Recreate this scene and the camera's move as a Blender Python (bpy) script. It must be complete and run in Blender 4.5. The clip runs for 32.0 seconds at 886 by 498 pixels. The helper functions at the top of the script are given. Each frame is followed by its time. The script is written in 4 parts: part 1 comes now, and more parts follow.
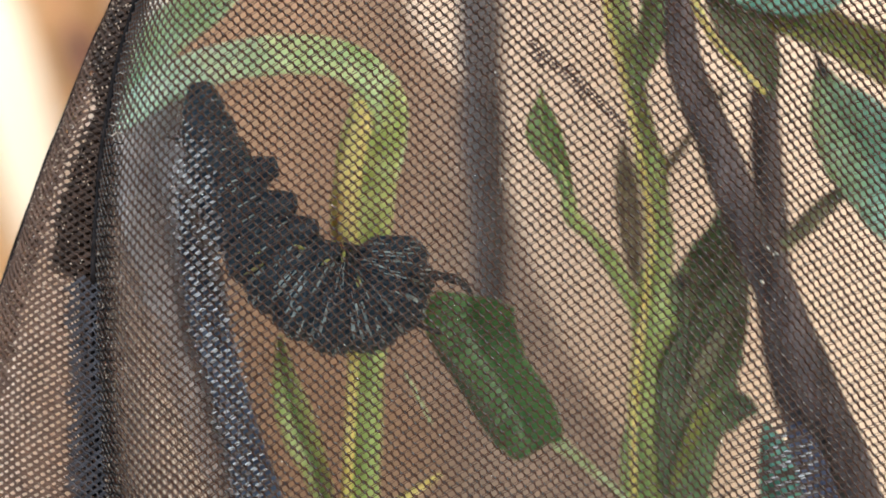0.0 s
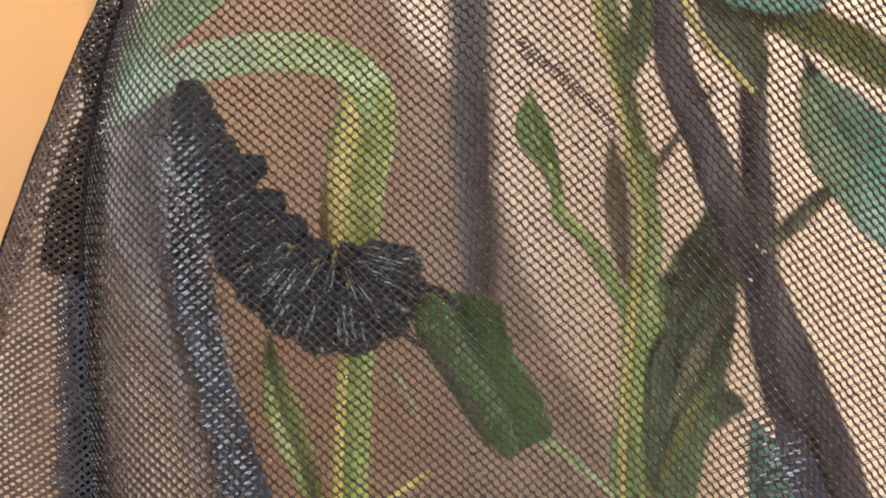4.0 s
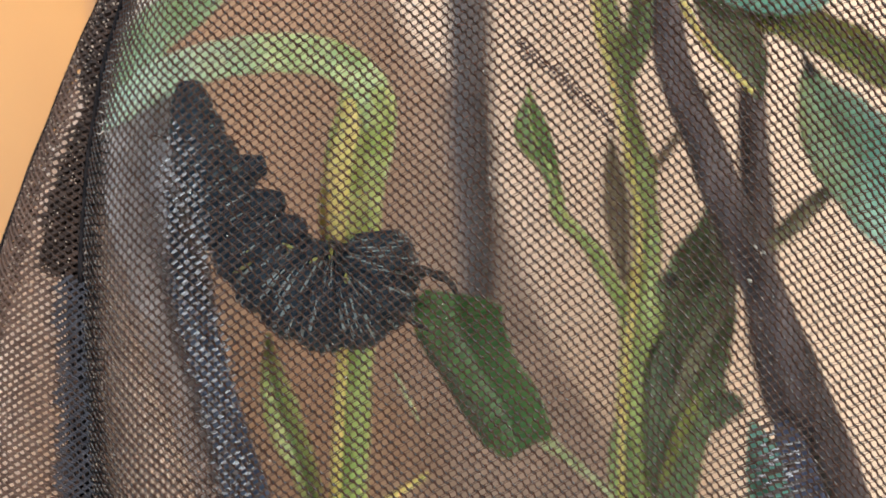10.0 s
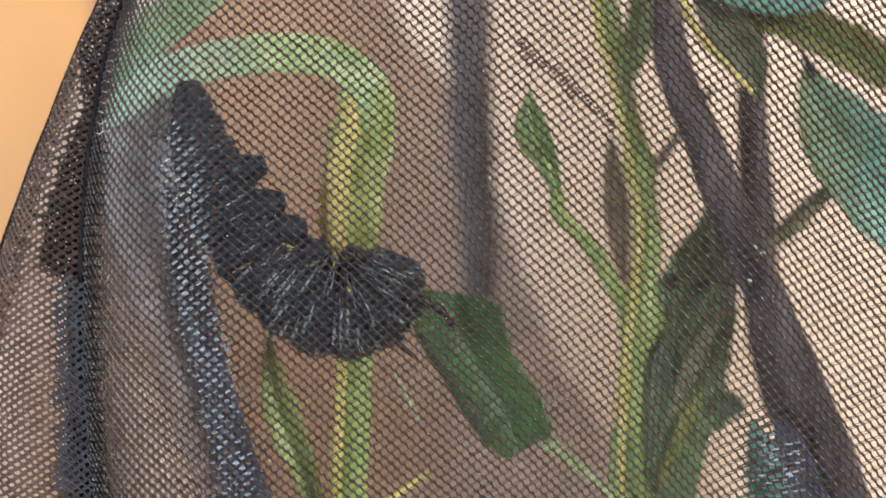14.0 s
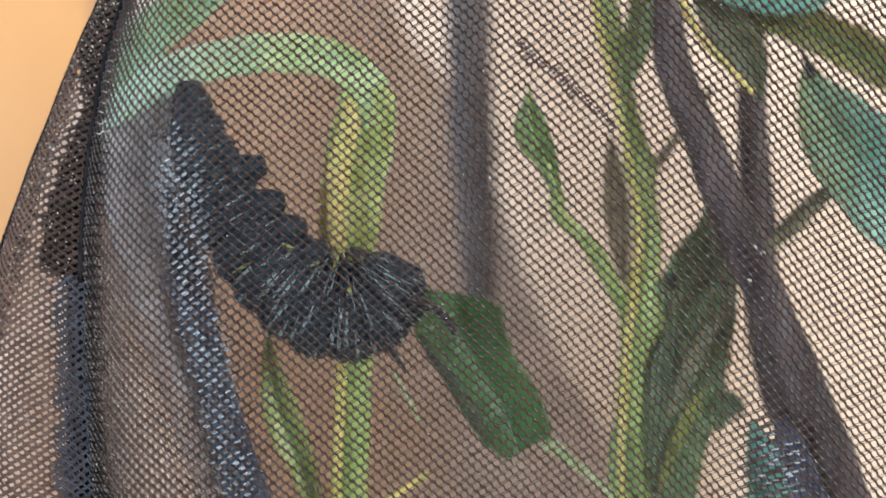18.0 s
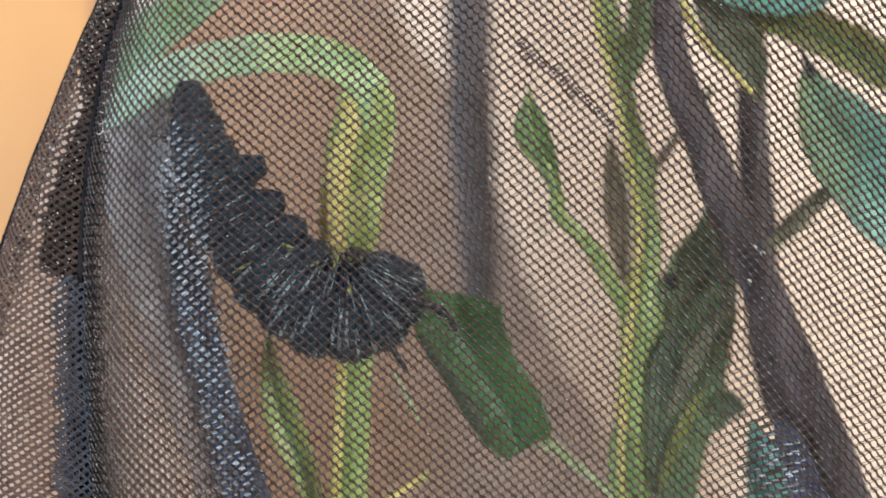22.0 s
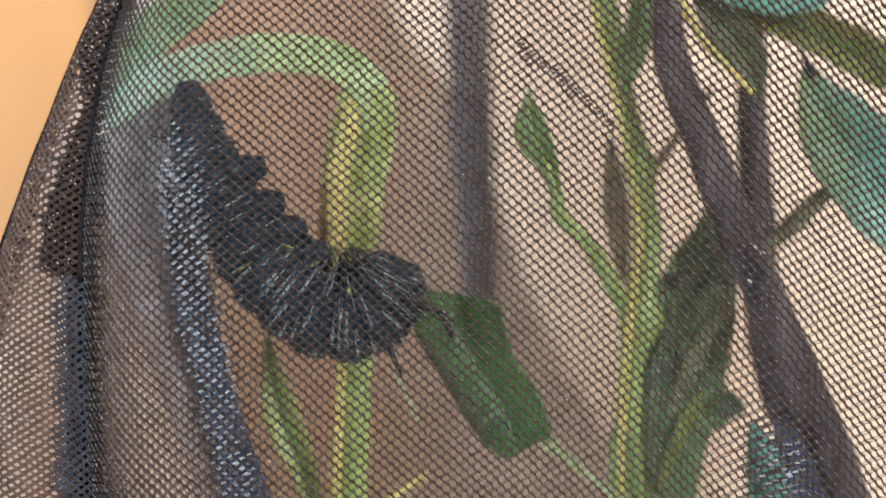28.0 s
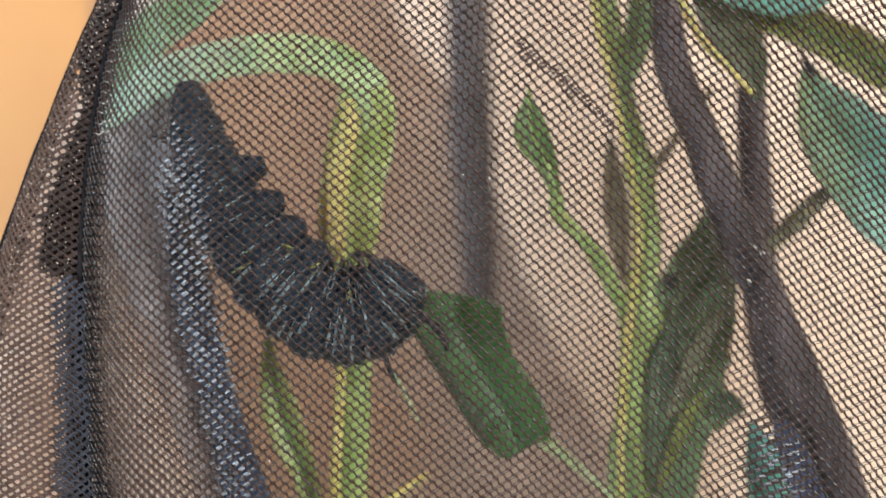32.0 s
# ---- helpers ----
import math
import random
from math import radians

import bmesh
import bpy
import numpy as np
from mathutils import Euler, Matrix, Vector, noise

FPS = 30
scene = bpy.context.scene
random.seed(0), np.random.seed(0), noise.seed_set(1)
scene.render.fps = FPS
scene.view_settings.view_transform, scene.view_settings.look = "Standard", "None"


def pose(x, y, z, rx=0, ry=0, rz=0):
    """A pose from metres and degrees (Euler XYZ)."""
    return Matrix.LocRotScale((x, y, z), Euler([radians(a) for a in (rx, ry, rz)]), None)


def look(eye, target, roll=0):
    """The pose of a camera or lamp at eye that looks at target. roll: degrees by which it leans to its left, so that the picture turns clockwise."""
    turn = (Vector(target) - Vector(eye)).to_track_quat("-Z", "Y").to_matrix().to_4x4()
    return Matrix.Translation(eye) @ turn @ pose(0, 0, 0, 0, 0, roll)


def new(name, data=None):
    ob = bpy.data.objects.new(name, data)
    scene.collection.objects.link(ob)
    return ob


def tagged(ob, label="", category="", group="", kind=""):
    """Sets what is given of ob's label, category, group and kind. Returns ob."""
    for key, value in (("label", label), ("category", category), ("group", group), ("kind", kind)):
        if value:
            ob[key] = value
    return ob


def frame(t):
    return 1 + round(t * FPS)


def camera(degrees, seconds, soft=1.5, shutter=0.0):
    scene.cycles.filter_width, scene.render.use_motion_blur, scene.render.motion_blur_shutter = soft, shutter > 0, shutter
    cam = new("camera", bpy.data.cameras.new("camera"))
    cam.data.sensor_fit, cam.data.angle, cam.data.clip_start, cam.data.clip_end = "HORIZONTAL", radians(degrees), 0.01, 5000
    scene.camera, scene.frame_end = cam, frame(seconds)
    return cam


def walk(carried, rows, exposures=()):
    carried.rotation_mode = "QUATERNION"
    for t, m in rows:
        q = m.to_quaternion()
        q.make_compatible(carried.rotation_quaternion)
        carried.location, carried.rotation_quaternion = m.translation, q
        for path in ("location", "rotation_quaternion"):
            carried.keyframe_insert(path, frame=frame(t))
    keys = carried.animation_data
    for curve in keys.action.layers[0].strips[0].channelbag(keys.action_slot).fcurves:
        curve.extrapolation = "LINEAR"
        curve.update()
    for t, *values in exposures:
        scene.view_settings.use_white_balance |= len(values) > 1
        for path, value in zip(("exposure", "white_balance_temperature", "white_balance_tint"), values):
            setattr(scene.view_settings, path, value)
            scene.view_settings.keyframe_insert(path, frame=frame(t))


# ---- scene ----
# A dark caterpillar hanging in a J behind the netting of an insect cage. Plan in millimetres, turned into metres by mm().
# The netting is the plane y = 0, the lens stands 114 mm in front of it and 150 mm above the table.
FOV = 40.0
cam = camera(FOV, 32.0, soft=1.6)
cam.data.dof.use_dof = True
cam.data.dof.focus_distance = 0.1156
cam.data.dof.aperture_fstop = 8.0


def aim(t, right, down):
    """A row of the camera's path: the eye is held still, and turns by a few hundredths of a degree."""
    return t, pose(0, -0.114, 0.15, 90 + down * 0.0266, 0, right * 0.0266)


walk(cam, [aim(0, 20.5, 2.2), aim(0.5, 19.5, 2.2), aim(1.0, 18, 3.2), aim(1.2, 16.5, 2.6), aim(1.35, 8, 0.5), aim(1.5, 1.6, -1.8),
           aim(1.75, 2, -2), aim(2.0, 3, -2.2), aim(2.5, 2.8, -2), aim(3.0, 1.6, -1.8), aim(3.5, 1.4, -1.6), aim(4.5, 1.3, -0.8),
           aim(5.5, 1.1, -0.1), aim(6.0, 1, 0), aim(7.0, 0.2, 0), aim(9.0, 0, 0), aim(20.0, -0.2, 0.1), aim(26.5, -0.5, 0.5),
           aim(32.0, -0.9, 0.7)],
     exposures=[(0, -0.06, 6450, 8), (5, -0.08, 6500, 10), (13, -0.08, 6500, 10), (14, -0.03, 6020, 7), (17, 0.03, 5770, 5), (19, 0.03, 5780, 5), (25, 0.01, 5880, 6), (32, -0.02, 6080, 7)])

# ---- light ----
world = bpy.data.worlds.new("world")
scene.world = world
world.use_nodes = True
wn = world.node_tree
sky = wn.nodes.new("ShaderNodeTexSky")
sky.sky_type = 'NISHITA'
sky.sun_disc = False
sky.sun_elevation, sky.sun_rotation = radians(35), radians(160)
wn.nodes["Background"].inputs["Strength"].default_value = 0.1
wn.links.new(sky.outputs[0], wn.nodes["Background"].inputs["Color"])


def lamp(name, loc, target, power, sx, sy, colour):
    data = bpy.data.lights.new(name, 'AREA')
    data.shape, data.size, data.size_y, data.energy, data.color = 'RECTANGLE', sx, sy, power, colour
    ob = new(name, data)
    ob.matrix_world = look(loc, target)
    return ob


# daylight in the opening of the west window, and a warm fill lamp added out of view
lamp("window_light", (-1.38, -0.75, 0.35), (0.1, 0.1, 0.15), 46, 1.0, 1.1, (0.80, 0.90, 1.0))
lamp("fill_light", (0.80, -0.95, 0.45), (0.15, 0.2, 0.1), 30, 0.4, 0.4, (1.0, 0.925, 0.845))
scene.view_settings.exposure = 0.0


# ---- materials ----
def mat(name, a, b, rough=0.5, grain=900.0, fine=6000.0, bump=0.3, stretch=(1, 1, 1), metal=0.0, spec=0.5, glow=0.0, blotch=None, sss=0.0, depth=0.0001, ior=1.5):
    """Two colours mixed by noise at two scales, with bump and uneven gloss; scales are per metre."""
    m = bpy.data.materials.new(name)
    m.use_nodes = True
    t = m.node_tree
    p = t.nodes["Principled BSDF"]
    co = t.nodes.new("ShaderNodeTexCoord")
    mp = t.nodes.new("ShaderNodeMapping")
    mp.inputs["Scale"].default_value = stretch
    t.links.new(co.outputs["Object"], mp.inputs["Vector"])
    n1, n2 = t.nodes.new("ShaderNodeTexNoise"), t.nodes.new("ShaderNodeTexNoise")
    for n, s, d in ((n1, grain, 4), (n2, fine, 3)):
        n.inputs["Scale"].default_value, n.inputs["Detail"].default_value = s, d
        t.links.new(mp.outputs[0], n.inputs["Vector"])
    add = t.nodes.new("ShaderNodeMath")
    add.operation = 'MULTIPLY_ADD'
    add.inputs[1].default_value = 0.4
    t.links.new(n2.outputs["Fac"], add.inputs[0])
    t.links.new(n1.outputs["Fac"], add.inputs[2])
    ramp = t.nodes.new("ShaderNodeValToRGB")
    e = ramp.color_ramp.elements
    e[0].position, e[1].position = 0.52, 0.9
    e[0].color, e[1].color = (*a, 1), (*b, 1)
    if blotch:
        k = e.new(0.98)
        k.color = (*blotch, 1)
    t.links.new(add.outputs[0], ramp.inputs[0])
    t.links.new(ramp.outputs[0], p.inputs["Base Color"])
    r = t.nodes.new("ShaderNodeMapRange")
    r.inputs["To Min"].default_value, r.inputs["To Max"].default_value = max(0.05, rough - 0.12), min(1, rough + 0.12)
    t.links.new(n1.outputs["Fac"], r.inputs["Value"])
    t.links.new(r.outputs[0], p.inputs["Roughness"])
    p.inputs["Metallic"].default_value = metal
    p.inputs["Specular IOR Level"].default_value = spec
    p.inputs["IOR"].default_value = ior
    if sss:
        p.inputs["Subsurface Weight"].default_value = sss
        p.inputs["Subsurface Scale"].default_value = 0.0008
    if bump:
        bn = t.nodes.new("ShaderNodeBump")
        bn.inputs["Strength"].default_value, bn.inputs["Distance"].default_value = bump, depth
        t.links.new(add.outputs[0], bn.inputs["Height"])
        t.links.new(bn.outputs[0], p.inputs["Normal"])
    return m


NET = mat("net_thread", (0.0135, 0.0100, 0.0088), (0.033, 0.0248, 0.0220), 0.5, 700, 9000, 0.4, spec=0.15)
NETFINE = mat("net_link", (0.013, 0.0098, 0.0088), (0.031, 0.024, 0.022), 0.30, 700, 9000, 0.12, spec=0.8, ior=1.6)
NETGLINT = mat("net_glint_loop", (0.046, 0.050, 0.054), (0.108, 0.117, 0.124), 0.4, 700, 9000, 0.2, spec=0.45)
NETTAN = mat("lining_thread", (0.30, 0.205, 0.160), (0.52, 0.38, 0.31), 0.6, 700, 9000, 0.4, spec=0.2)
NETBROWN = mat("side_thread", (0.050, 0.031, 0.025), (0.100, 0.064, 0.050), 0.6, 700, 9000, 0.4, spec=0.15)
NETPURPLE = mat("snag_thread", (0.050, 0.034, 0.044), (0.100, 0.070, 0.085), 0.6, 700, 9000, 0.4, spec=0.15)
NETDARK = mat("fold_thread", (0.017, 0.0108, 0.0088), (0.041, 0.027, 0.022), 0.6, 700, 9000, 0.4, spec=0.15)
NETBLUE = mat("tape_thread", (0.015, 0.016, 0.022), (0.036, 0.039, 0.052), 0.5, 700, 9000, 0.3, spec=0.25)
PIPING = mat("piping_cloth", (0.004, 0.0036, 0.004), (0.015, 0.013, 0.014), 0.9, 900, 5000, 0.8, spec=0.05)
TAPE = mat("tape_cloth", (0.005, 0.0055, 0.0075), (0.017, 0.018, 0.024), 0.8, 600, 4000, 0.8, spec=0.1)
SKIN = mat("caterpillar_skin", (0.0066, 0.0138, 0.028), (0.030, 0.049, 0.069), 0.55, 900, 7000, 0.8, spec=0.25, blotch=(0.11, 0.142, 0.137))
STRIPE = mat("pale_stripe", (0.12, 0.165, 0.175), (0.36, 0.43, 0.43), 0.5, 900, 6000, 0.4)
SPOT = mat("yellow_spot", (0.20, 0.23, 0.055), (0.36, 0.37, 0.13), 0.5, 900, 6000, 0.4)
STITCH = mat("stitch_thread", (0.20, 0.165, 0.135), (0.40, 0.34, 0.29), 0.4, 900, 6000, 0.3)
HORN = mat("black_filament", (0.006, 0.006, 0.008), (0.02, 0.02, 0.024), 0.4, 900, 6000, 0.5)
PALE = mat("leaf_underside", (0.24, 0.43, 0.16), (0.54, 0.75, 0.55), 0.5, 130, 1800, 0.5, sss=0.25)
LEAF = mat("leaf_green", (0.075, 0.165, 0.035), (0.18, 0.31, 0.08), 0.45, 260, 2500, 0.6, sss=0.2)
MID = mat("leaf_mid_green", (0.027, 0.094, 0.020), (0.066, 0.174, 0.040), 0.45, 300, 2600, 0.6, sss=0.15)
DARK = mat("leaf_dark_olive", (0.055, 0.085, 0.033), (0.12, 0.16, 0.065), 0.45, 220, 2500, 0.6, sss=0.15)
DEEP = mat("leaf_deep_green", (0.14, 0.25, 0.075), (0.29, 0.42, 0.15), 0.45, 220, 2500, 0.6, sss=0.15)
TEAL = mat("leaf_blue_green", (0.10, 0.27, 0.19), (0.22, 0.48, 0.40), 0.45, 180, 2200, 0.5, sss=0.2, spec=0.4)
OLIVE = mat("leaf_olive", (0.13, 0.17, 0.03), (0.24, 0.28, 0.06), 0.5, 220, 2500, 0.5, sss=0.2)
STEM = mat("stem_green", (0.24, 0.36, 0.09), (0.46, 0.58, 0.22), 0.42, 350, 3000, 0.5, (1, 1, 0.25), sss=0.2)
LIME = mat("leaf_lime", (0.36, 0.46, 0.12), (0.62, 0.70, 0.30), 0.42, 300, 2500, 0.5, sss=0.2)
FOLIAGE = mat("leaf_shaded_green", (0.082, 0.150, 0.060), (0.185, 0.280, 0.118), 0.5, 260, 2500, 0.6, sss=0.15)
STALK = mat("leaf_stalk", (0.30, 0.38, 0.18), (0.50, 0.58, 0.34), 0.45, 300, 2500, 0.4, sss=0.2)
GRADED = mat("leaf_green_to_blue", (0.13, 0.23, 0.085), (0.24, 0.36, 0.15), 0.45, 180, 2200, 0.5, sss=0.2, spec=0.4)
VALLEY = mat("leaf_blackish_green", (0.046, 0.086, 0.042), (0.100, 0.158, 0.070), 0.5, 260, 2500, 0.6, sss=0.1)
FOLDSHADE = mat("leaf_fold_shade", (0.020, 0.040, 0.014), (0.042, 0.072, 0.026), 0.5, 260, 2500, 0.6, sss=0.1)
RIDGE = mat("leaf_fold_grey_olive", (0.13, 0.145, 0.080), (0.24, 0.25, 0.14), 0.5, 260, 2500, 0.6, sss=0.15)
YELLOW = mat("midrib_yellow", (0.56, 0.52, 0.12), (0.84, 0.72, 0.30), 0.45, 350, 3000, 0.4, (1, 1, 0.3), sss=0.2)
TWIG = mat("twig_bark", (0.024, 0.018, 0.022), (0.168, 0.138, 0.150), 0.6, 400, 3500, 1.0, (1, 1, 0.2), blotch=(0.24, 0.19, 0.15))
DRY = mat("dry_leaf", (0.20, 0.15, 0.09), (0.34, 0.27, 0.17), 0.6, 300, 3000, 0.7)
LININGCLOTH = mat("lining_cloth", (0.79, 0.73, 0.69), (0.92, 0.87, 0.83), 0.8, 120, 2500, 0.5)
GREYCLOTH = mat("grey_cloth", (0.39, 0.355, 0.365), (0.53, 0.485, 0.495), 0.8, 300, 4000, 0.5)
BLUECLOTH = mat("blue_cloth", (0.040, 0.056, 0.100), (0.085, 0.116, 0.19), 0.7, 300, 4000, 0.5)
NAVYCLOTH = mat("navy_cloth", (0.040, 0.050, 0.098), (0.090, 0.105, 0.175), 0.7, 300, 4000, 0.6)


def let_through(m, share, colour):
    """Makes a thin cloth or thread pass on part of the light that falls on its other side."""
    t = m.node_tree
    tr, mx = t.nodes.new("ShaderNodeBsdfTranslucent"), t.nodes.new("ShaderNodeMixShader")
    mx.inputs[0].default_value, tr.inputs[0].default_value = share, (*colour, 1)
    t.links.new(t.nodes["Principled BSDF"].outputs[0], mx.inputs[1])
    t.links.new(tr.outputs[0], mx.inputs[2])
    t.links.new(mx.outputs[0], t.nodes["Material Output"].inputs[0])


let_through(LININGCLOTH, 0.5, (0.95, 0.90, 0.87))
for thread in (NET, NETFINE):
    let_through(thread, 0.36, (0.36, 0.140, 0.078))


def two_tone(m, x0, x1, a, b, grain):
    """Lets a leaf's colour go over from its own to the pair a, b along x (mm), unevenly."""
    t = m.node_tree
    p = t.nodes["Principled BSDF"]
    old = p.inputs["Base Color"].links[0].from_socket
    co, sp, no = t.nodes.new("ShaderNodeTexCoord"), t.nodes.new("ShaderNodeSeparateXYZ"), t.nodes.new("ShaderNodeTexNoise")
    no.inputs["Scale"].default_value, no.inputs["Detail"].default_value = grain, 4
    t.links.new(co.outputs["Object"], sp.inputs[0])
    t.links.new(co.outputs["Object"], no.inputs["Vector"])
    wob = t.nodes.new("ShaderNodeMath")
    wob.operation = 'MULTIPLY_ADD'
    wob.inputs[1].default_value = (x1 - x0) * 0.0012
    t.links.new(no.outputs["Fac"], wob.inputs[0])
    t.links.new(sp.outputs["X"], wob.inputs[2])
    r = t.nodes.new("ShaderNodeMapRange")
    shift = (x1 - x0) * 0.6
    for k, v in (("From Min", (x0 + shift) / 1000), ("From Max", (x1 + shift) / 1000)):
        r.inputs[k].default_value = v
    t.links.new(wob.outputs[0], r.inputs["Value"])
    ramp, mix = t.nodes.new("ShaderNodeValToRGB"), t.nodes.new("ShaderNodeMix")
    ramp.color_ramp.elements[0].color, ramp.color_ramp.elements[1].color = (*a, 1), (*b, 1)
    ramp.color_ramp.elements[0].position, ramp.color_ramp.elements[1].position = 0.38, 0.62
    t.links.new(no.outputs["Fac"], ramp.inputs[0])
    mix.data_type = 'RGBA'
    t.links.new(r.outputs[0], mix.inputs["Factor"])
    t.links.new(old, mix.inputs["A"])
    t.links.new(ramp.outputs[0], mix.inputs["B"])
    t.links.new(mix.outputs["Result"], p.inputs["Base Color"])


two_tone(GRADED, 38.5, 45.0, (0.15, 0.37, 0.28), (0.31, 0.58, 0.49), 220)
ARCHLEAF = mat("leaf_underside_mint", (0.50, 0.71, 0.52), (0.72, 0.90, 0.75), 0.5, 130, 1800, 0.5, sss=0.25)
two_tone(ARCHLEAF, -27.0, -15.0, (0.30, 0.47, 0.16), (0.58, 0.74, 0.40), 260)
POST = mat("strap_cloth", (0.036, 0.029, 0.029), (0.062, 0.051, 0.051), 0.7, 300, 3000, 0.6)
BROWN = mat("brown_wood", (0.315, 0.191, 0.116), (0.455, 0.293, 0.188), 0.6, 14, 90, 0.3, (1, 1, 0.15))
# The board's right side is toned greyer, standing in for shade beside the strap.
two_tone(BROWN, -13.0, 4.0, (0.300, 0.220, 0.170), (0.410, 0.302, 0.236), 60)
CREAM = mat("cream_wall", (0.61, 0.450, 0.327), (0.72, 0.553, 0.415), 0.7, 12, 300, 0.2)
PINE = mat("pine_wood", (0.50, 0.238, 0.068), (0.61, 0.318, 0.100), 0.5, 5, 60, 0.3, (1, 1, 0.12), blotch=(0.68, 0.39, 0.16))
PLANKWOOD = mat("plank_pine", (0.72, 0.44, 0.21), (0.82, 0.55, 0.30), 0.5, 8, 90, 0.3, (1, 1, 0.12))
SUNBAND = mat("plank_sun_band", (0.90, 0.74, 0.54), (0.97, 0.84, 0.66), 0.5, 30, 200, 0.2, (1, 1, 0.15))
KNOTWOOD = mat("plank_grain", (0.60, 0.29, 0.12), (0.70, 0.37, 0.17), 0.5, 60, 400, 0.3, (1, 1, 0.2))
KNOT = mat("plank_knot", (0.10, 0.030, 0.015), (0.20, 0.065, 0.03), 0.5, 120, 700, 0.4)
# For the unseen floor and table: a neutral wood that keeps bounced light neutral.
WHITEWOOD = mat("washed_wood", (0.48, 0.43, 0.385), (0.62, 0.57, 0.52), 0.6, 6, 70, 0.3, (0.15, 1, 1))
PLASTER = mat("plaster", (0.66, 0.58, 0.49), (0.76, 0.68, 0.58), 0.8, 6, 120, 0.3)
FLYSKIN = mat("fly_skin", (0.010, 0.010, 0.013), (0.04, 0.04, 0.05), 0.35, 2000, 9000, 0.5)
WING = mat("fly_wing", (0.055, 0.055, 0.060), (0.13, 0.128, 0.13), 0.3, 2000, 9000, 0.2)
FLECK = mat("pale_fleck", (0.7, 0.7, 0.62), (0.85, 0.85, 0.8), 0.2, 2000, 9000, 0.2)


# ---- helpers ----
def mm(p):
    return Vector((p[0] / 1000, p[1] / 1000, p[2] / 1000))


def empty(name, at, label, category, group="", kind=""):
    ob = new(name)
    ob.empty_display_size = 0.005
    ob.location = mm(at)
    return tagged(ob, label, category, group, kind)


def hang(ob, parent):
    """Makes ob, built at world places, a child of parent."""
    if parent is not None:
        ob.parent = parent
        at, up = Vector(parent.location), parent.parent
        if up is not None:
            at = Vector((0, 0, 0)) if parent.type == 'MESH' else at + up.location
        elif parent.type == 'MESH':
            at = Vector((0, 0, 0))
        ob.matrix_parent_inverse = Matrix.Translation(-at)
    return ob


def part(name, bm, material, parent, label="", smooth=True):
    me = bpy.data.meshes.new(name)
    bm.to_mesh(me)
    bm.free()
    for m in (material if isinstance(material, (list, tuple)) else [material]):
        me.materials.append(m)
    if smooth:
        me.polygons.foreach_set("use_smooth", [True] * len(me.polygons))
    ob = new(name, me)
    if label:
        ob["label"] = label
    return hang(ob, parent)


def spline(pts, steps):
    """Catmull-Rom through rows of numbers."""
    a = np.array(pts, float)
    a = np.vstack([2 * a[0] - a[1], a, 2 * a[-1] - a[-2]])
    out = []
    for i in range(1, len(a) - 2):
        for s in range(steps):
            t = s / steps
            out.append(0.5 * (2 * a[i] + (a[i + 1] - a[i - 1]) * t + (2 * a[i - 1] - 5 * a[i] + 4 * a[i + 1] - a[i + 2]) * t * t
                              + (3 * a[i] - a[i - 1] - 3 * a[i + 1] + a[i + 2]) * t ** 3))
    out.append(a[-2])
    return out


def tube_bm(pts, sides=12, steps=8, rough=0.05, flat=1.0, knots=()):
    """A stalk: rows of x, y, z, radius in mm, with an uneven skin and thickened nodes."""
    rows = spline(pts, steps)
    bm = bmesh.new()
    rings = []
    for k, r in enumerate(rows):
        c = Vector(r[:3])
        d = Vector(rows[min(k + 1, len(rows) - 1)][:3]) - Vector(rows[max(k - 1, 0)][:3])
        d.normalize()
        side = d.cross(Vector((0, 1, 0)))
        if side.length < 1e-4:
            side = Vector((1, 0, 0))
        side.normalize()
        back = side.cross(d).normalized()
        rad = max(r[3], 0.02)
        for q in knots:
            rad *= 1 + 0.35 * math.exp(-((k / (len(rows) - 1) - q) / 0.03) ** 2)
        ring = []
        for s in range(sides):
            a = 2 * math.pi * s / sides
            w = rad * (1 + rough * 3 * noise.noise(c * 0.25 + Vector((math.cos(a), math.sin(a), 0)) * 1.5))
            ring.append(bm.verts.new(mm(c + side * math.cos(a) * w + back * math.sin(a) * w * flat)))
        rings.append(ring)
    for p, q in zip(rings, rings[1:]):
        for s in range(sides):
            bm.faces.new((p[s], p[(s + 1) % sides], q[(s + 1) % sides], q[s]))
    bm.faces.new(rings[0][::-1])
    bm.faces.new(rings[-1])
    bmesh.ops.recalc_face_normals(bm, faces=bm.faces)
    return bm


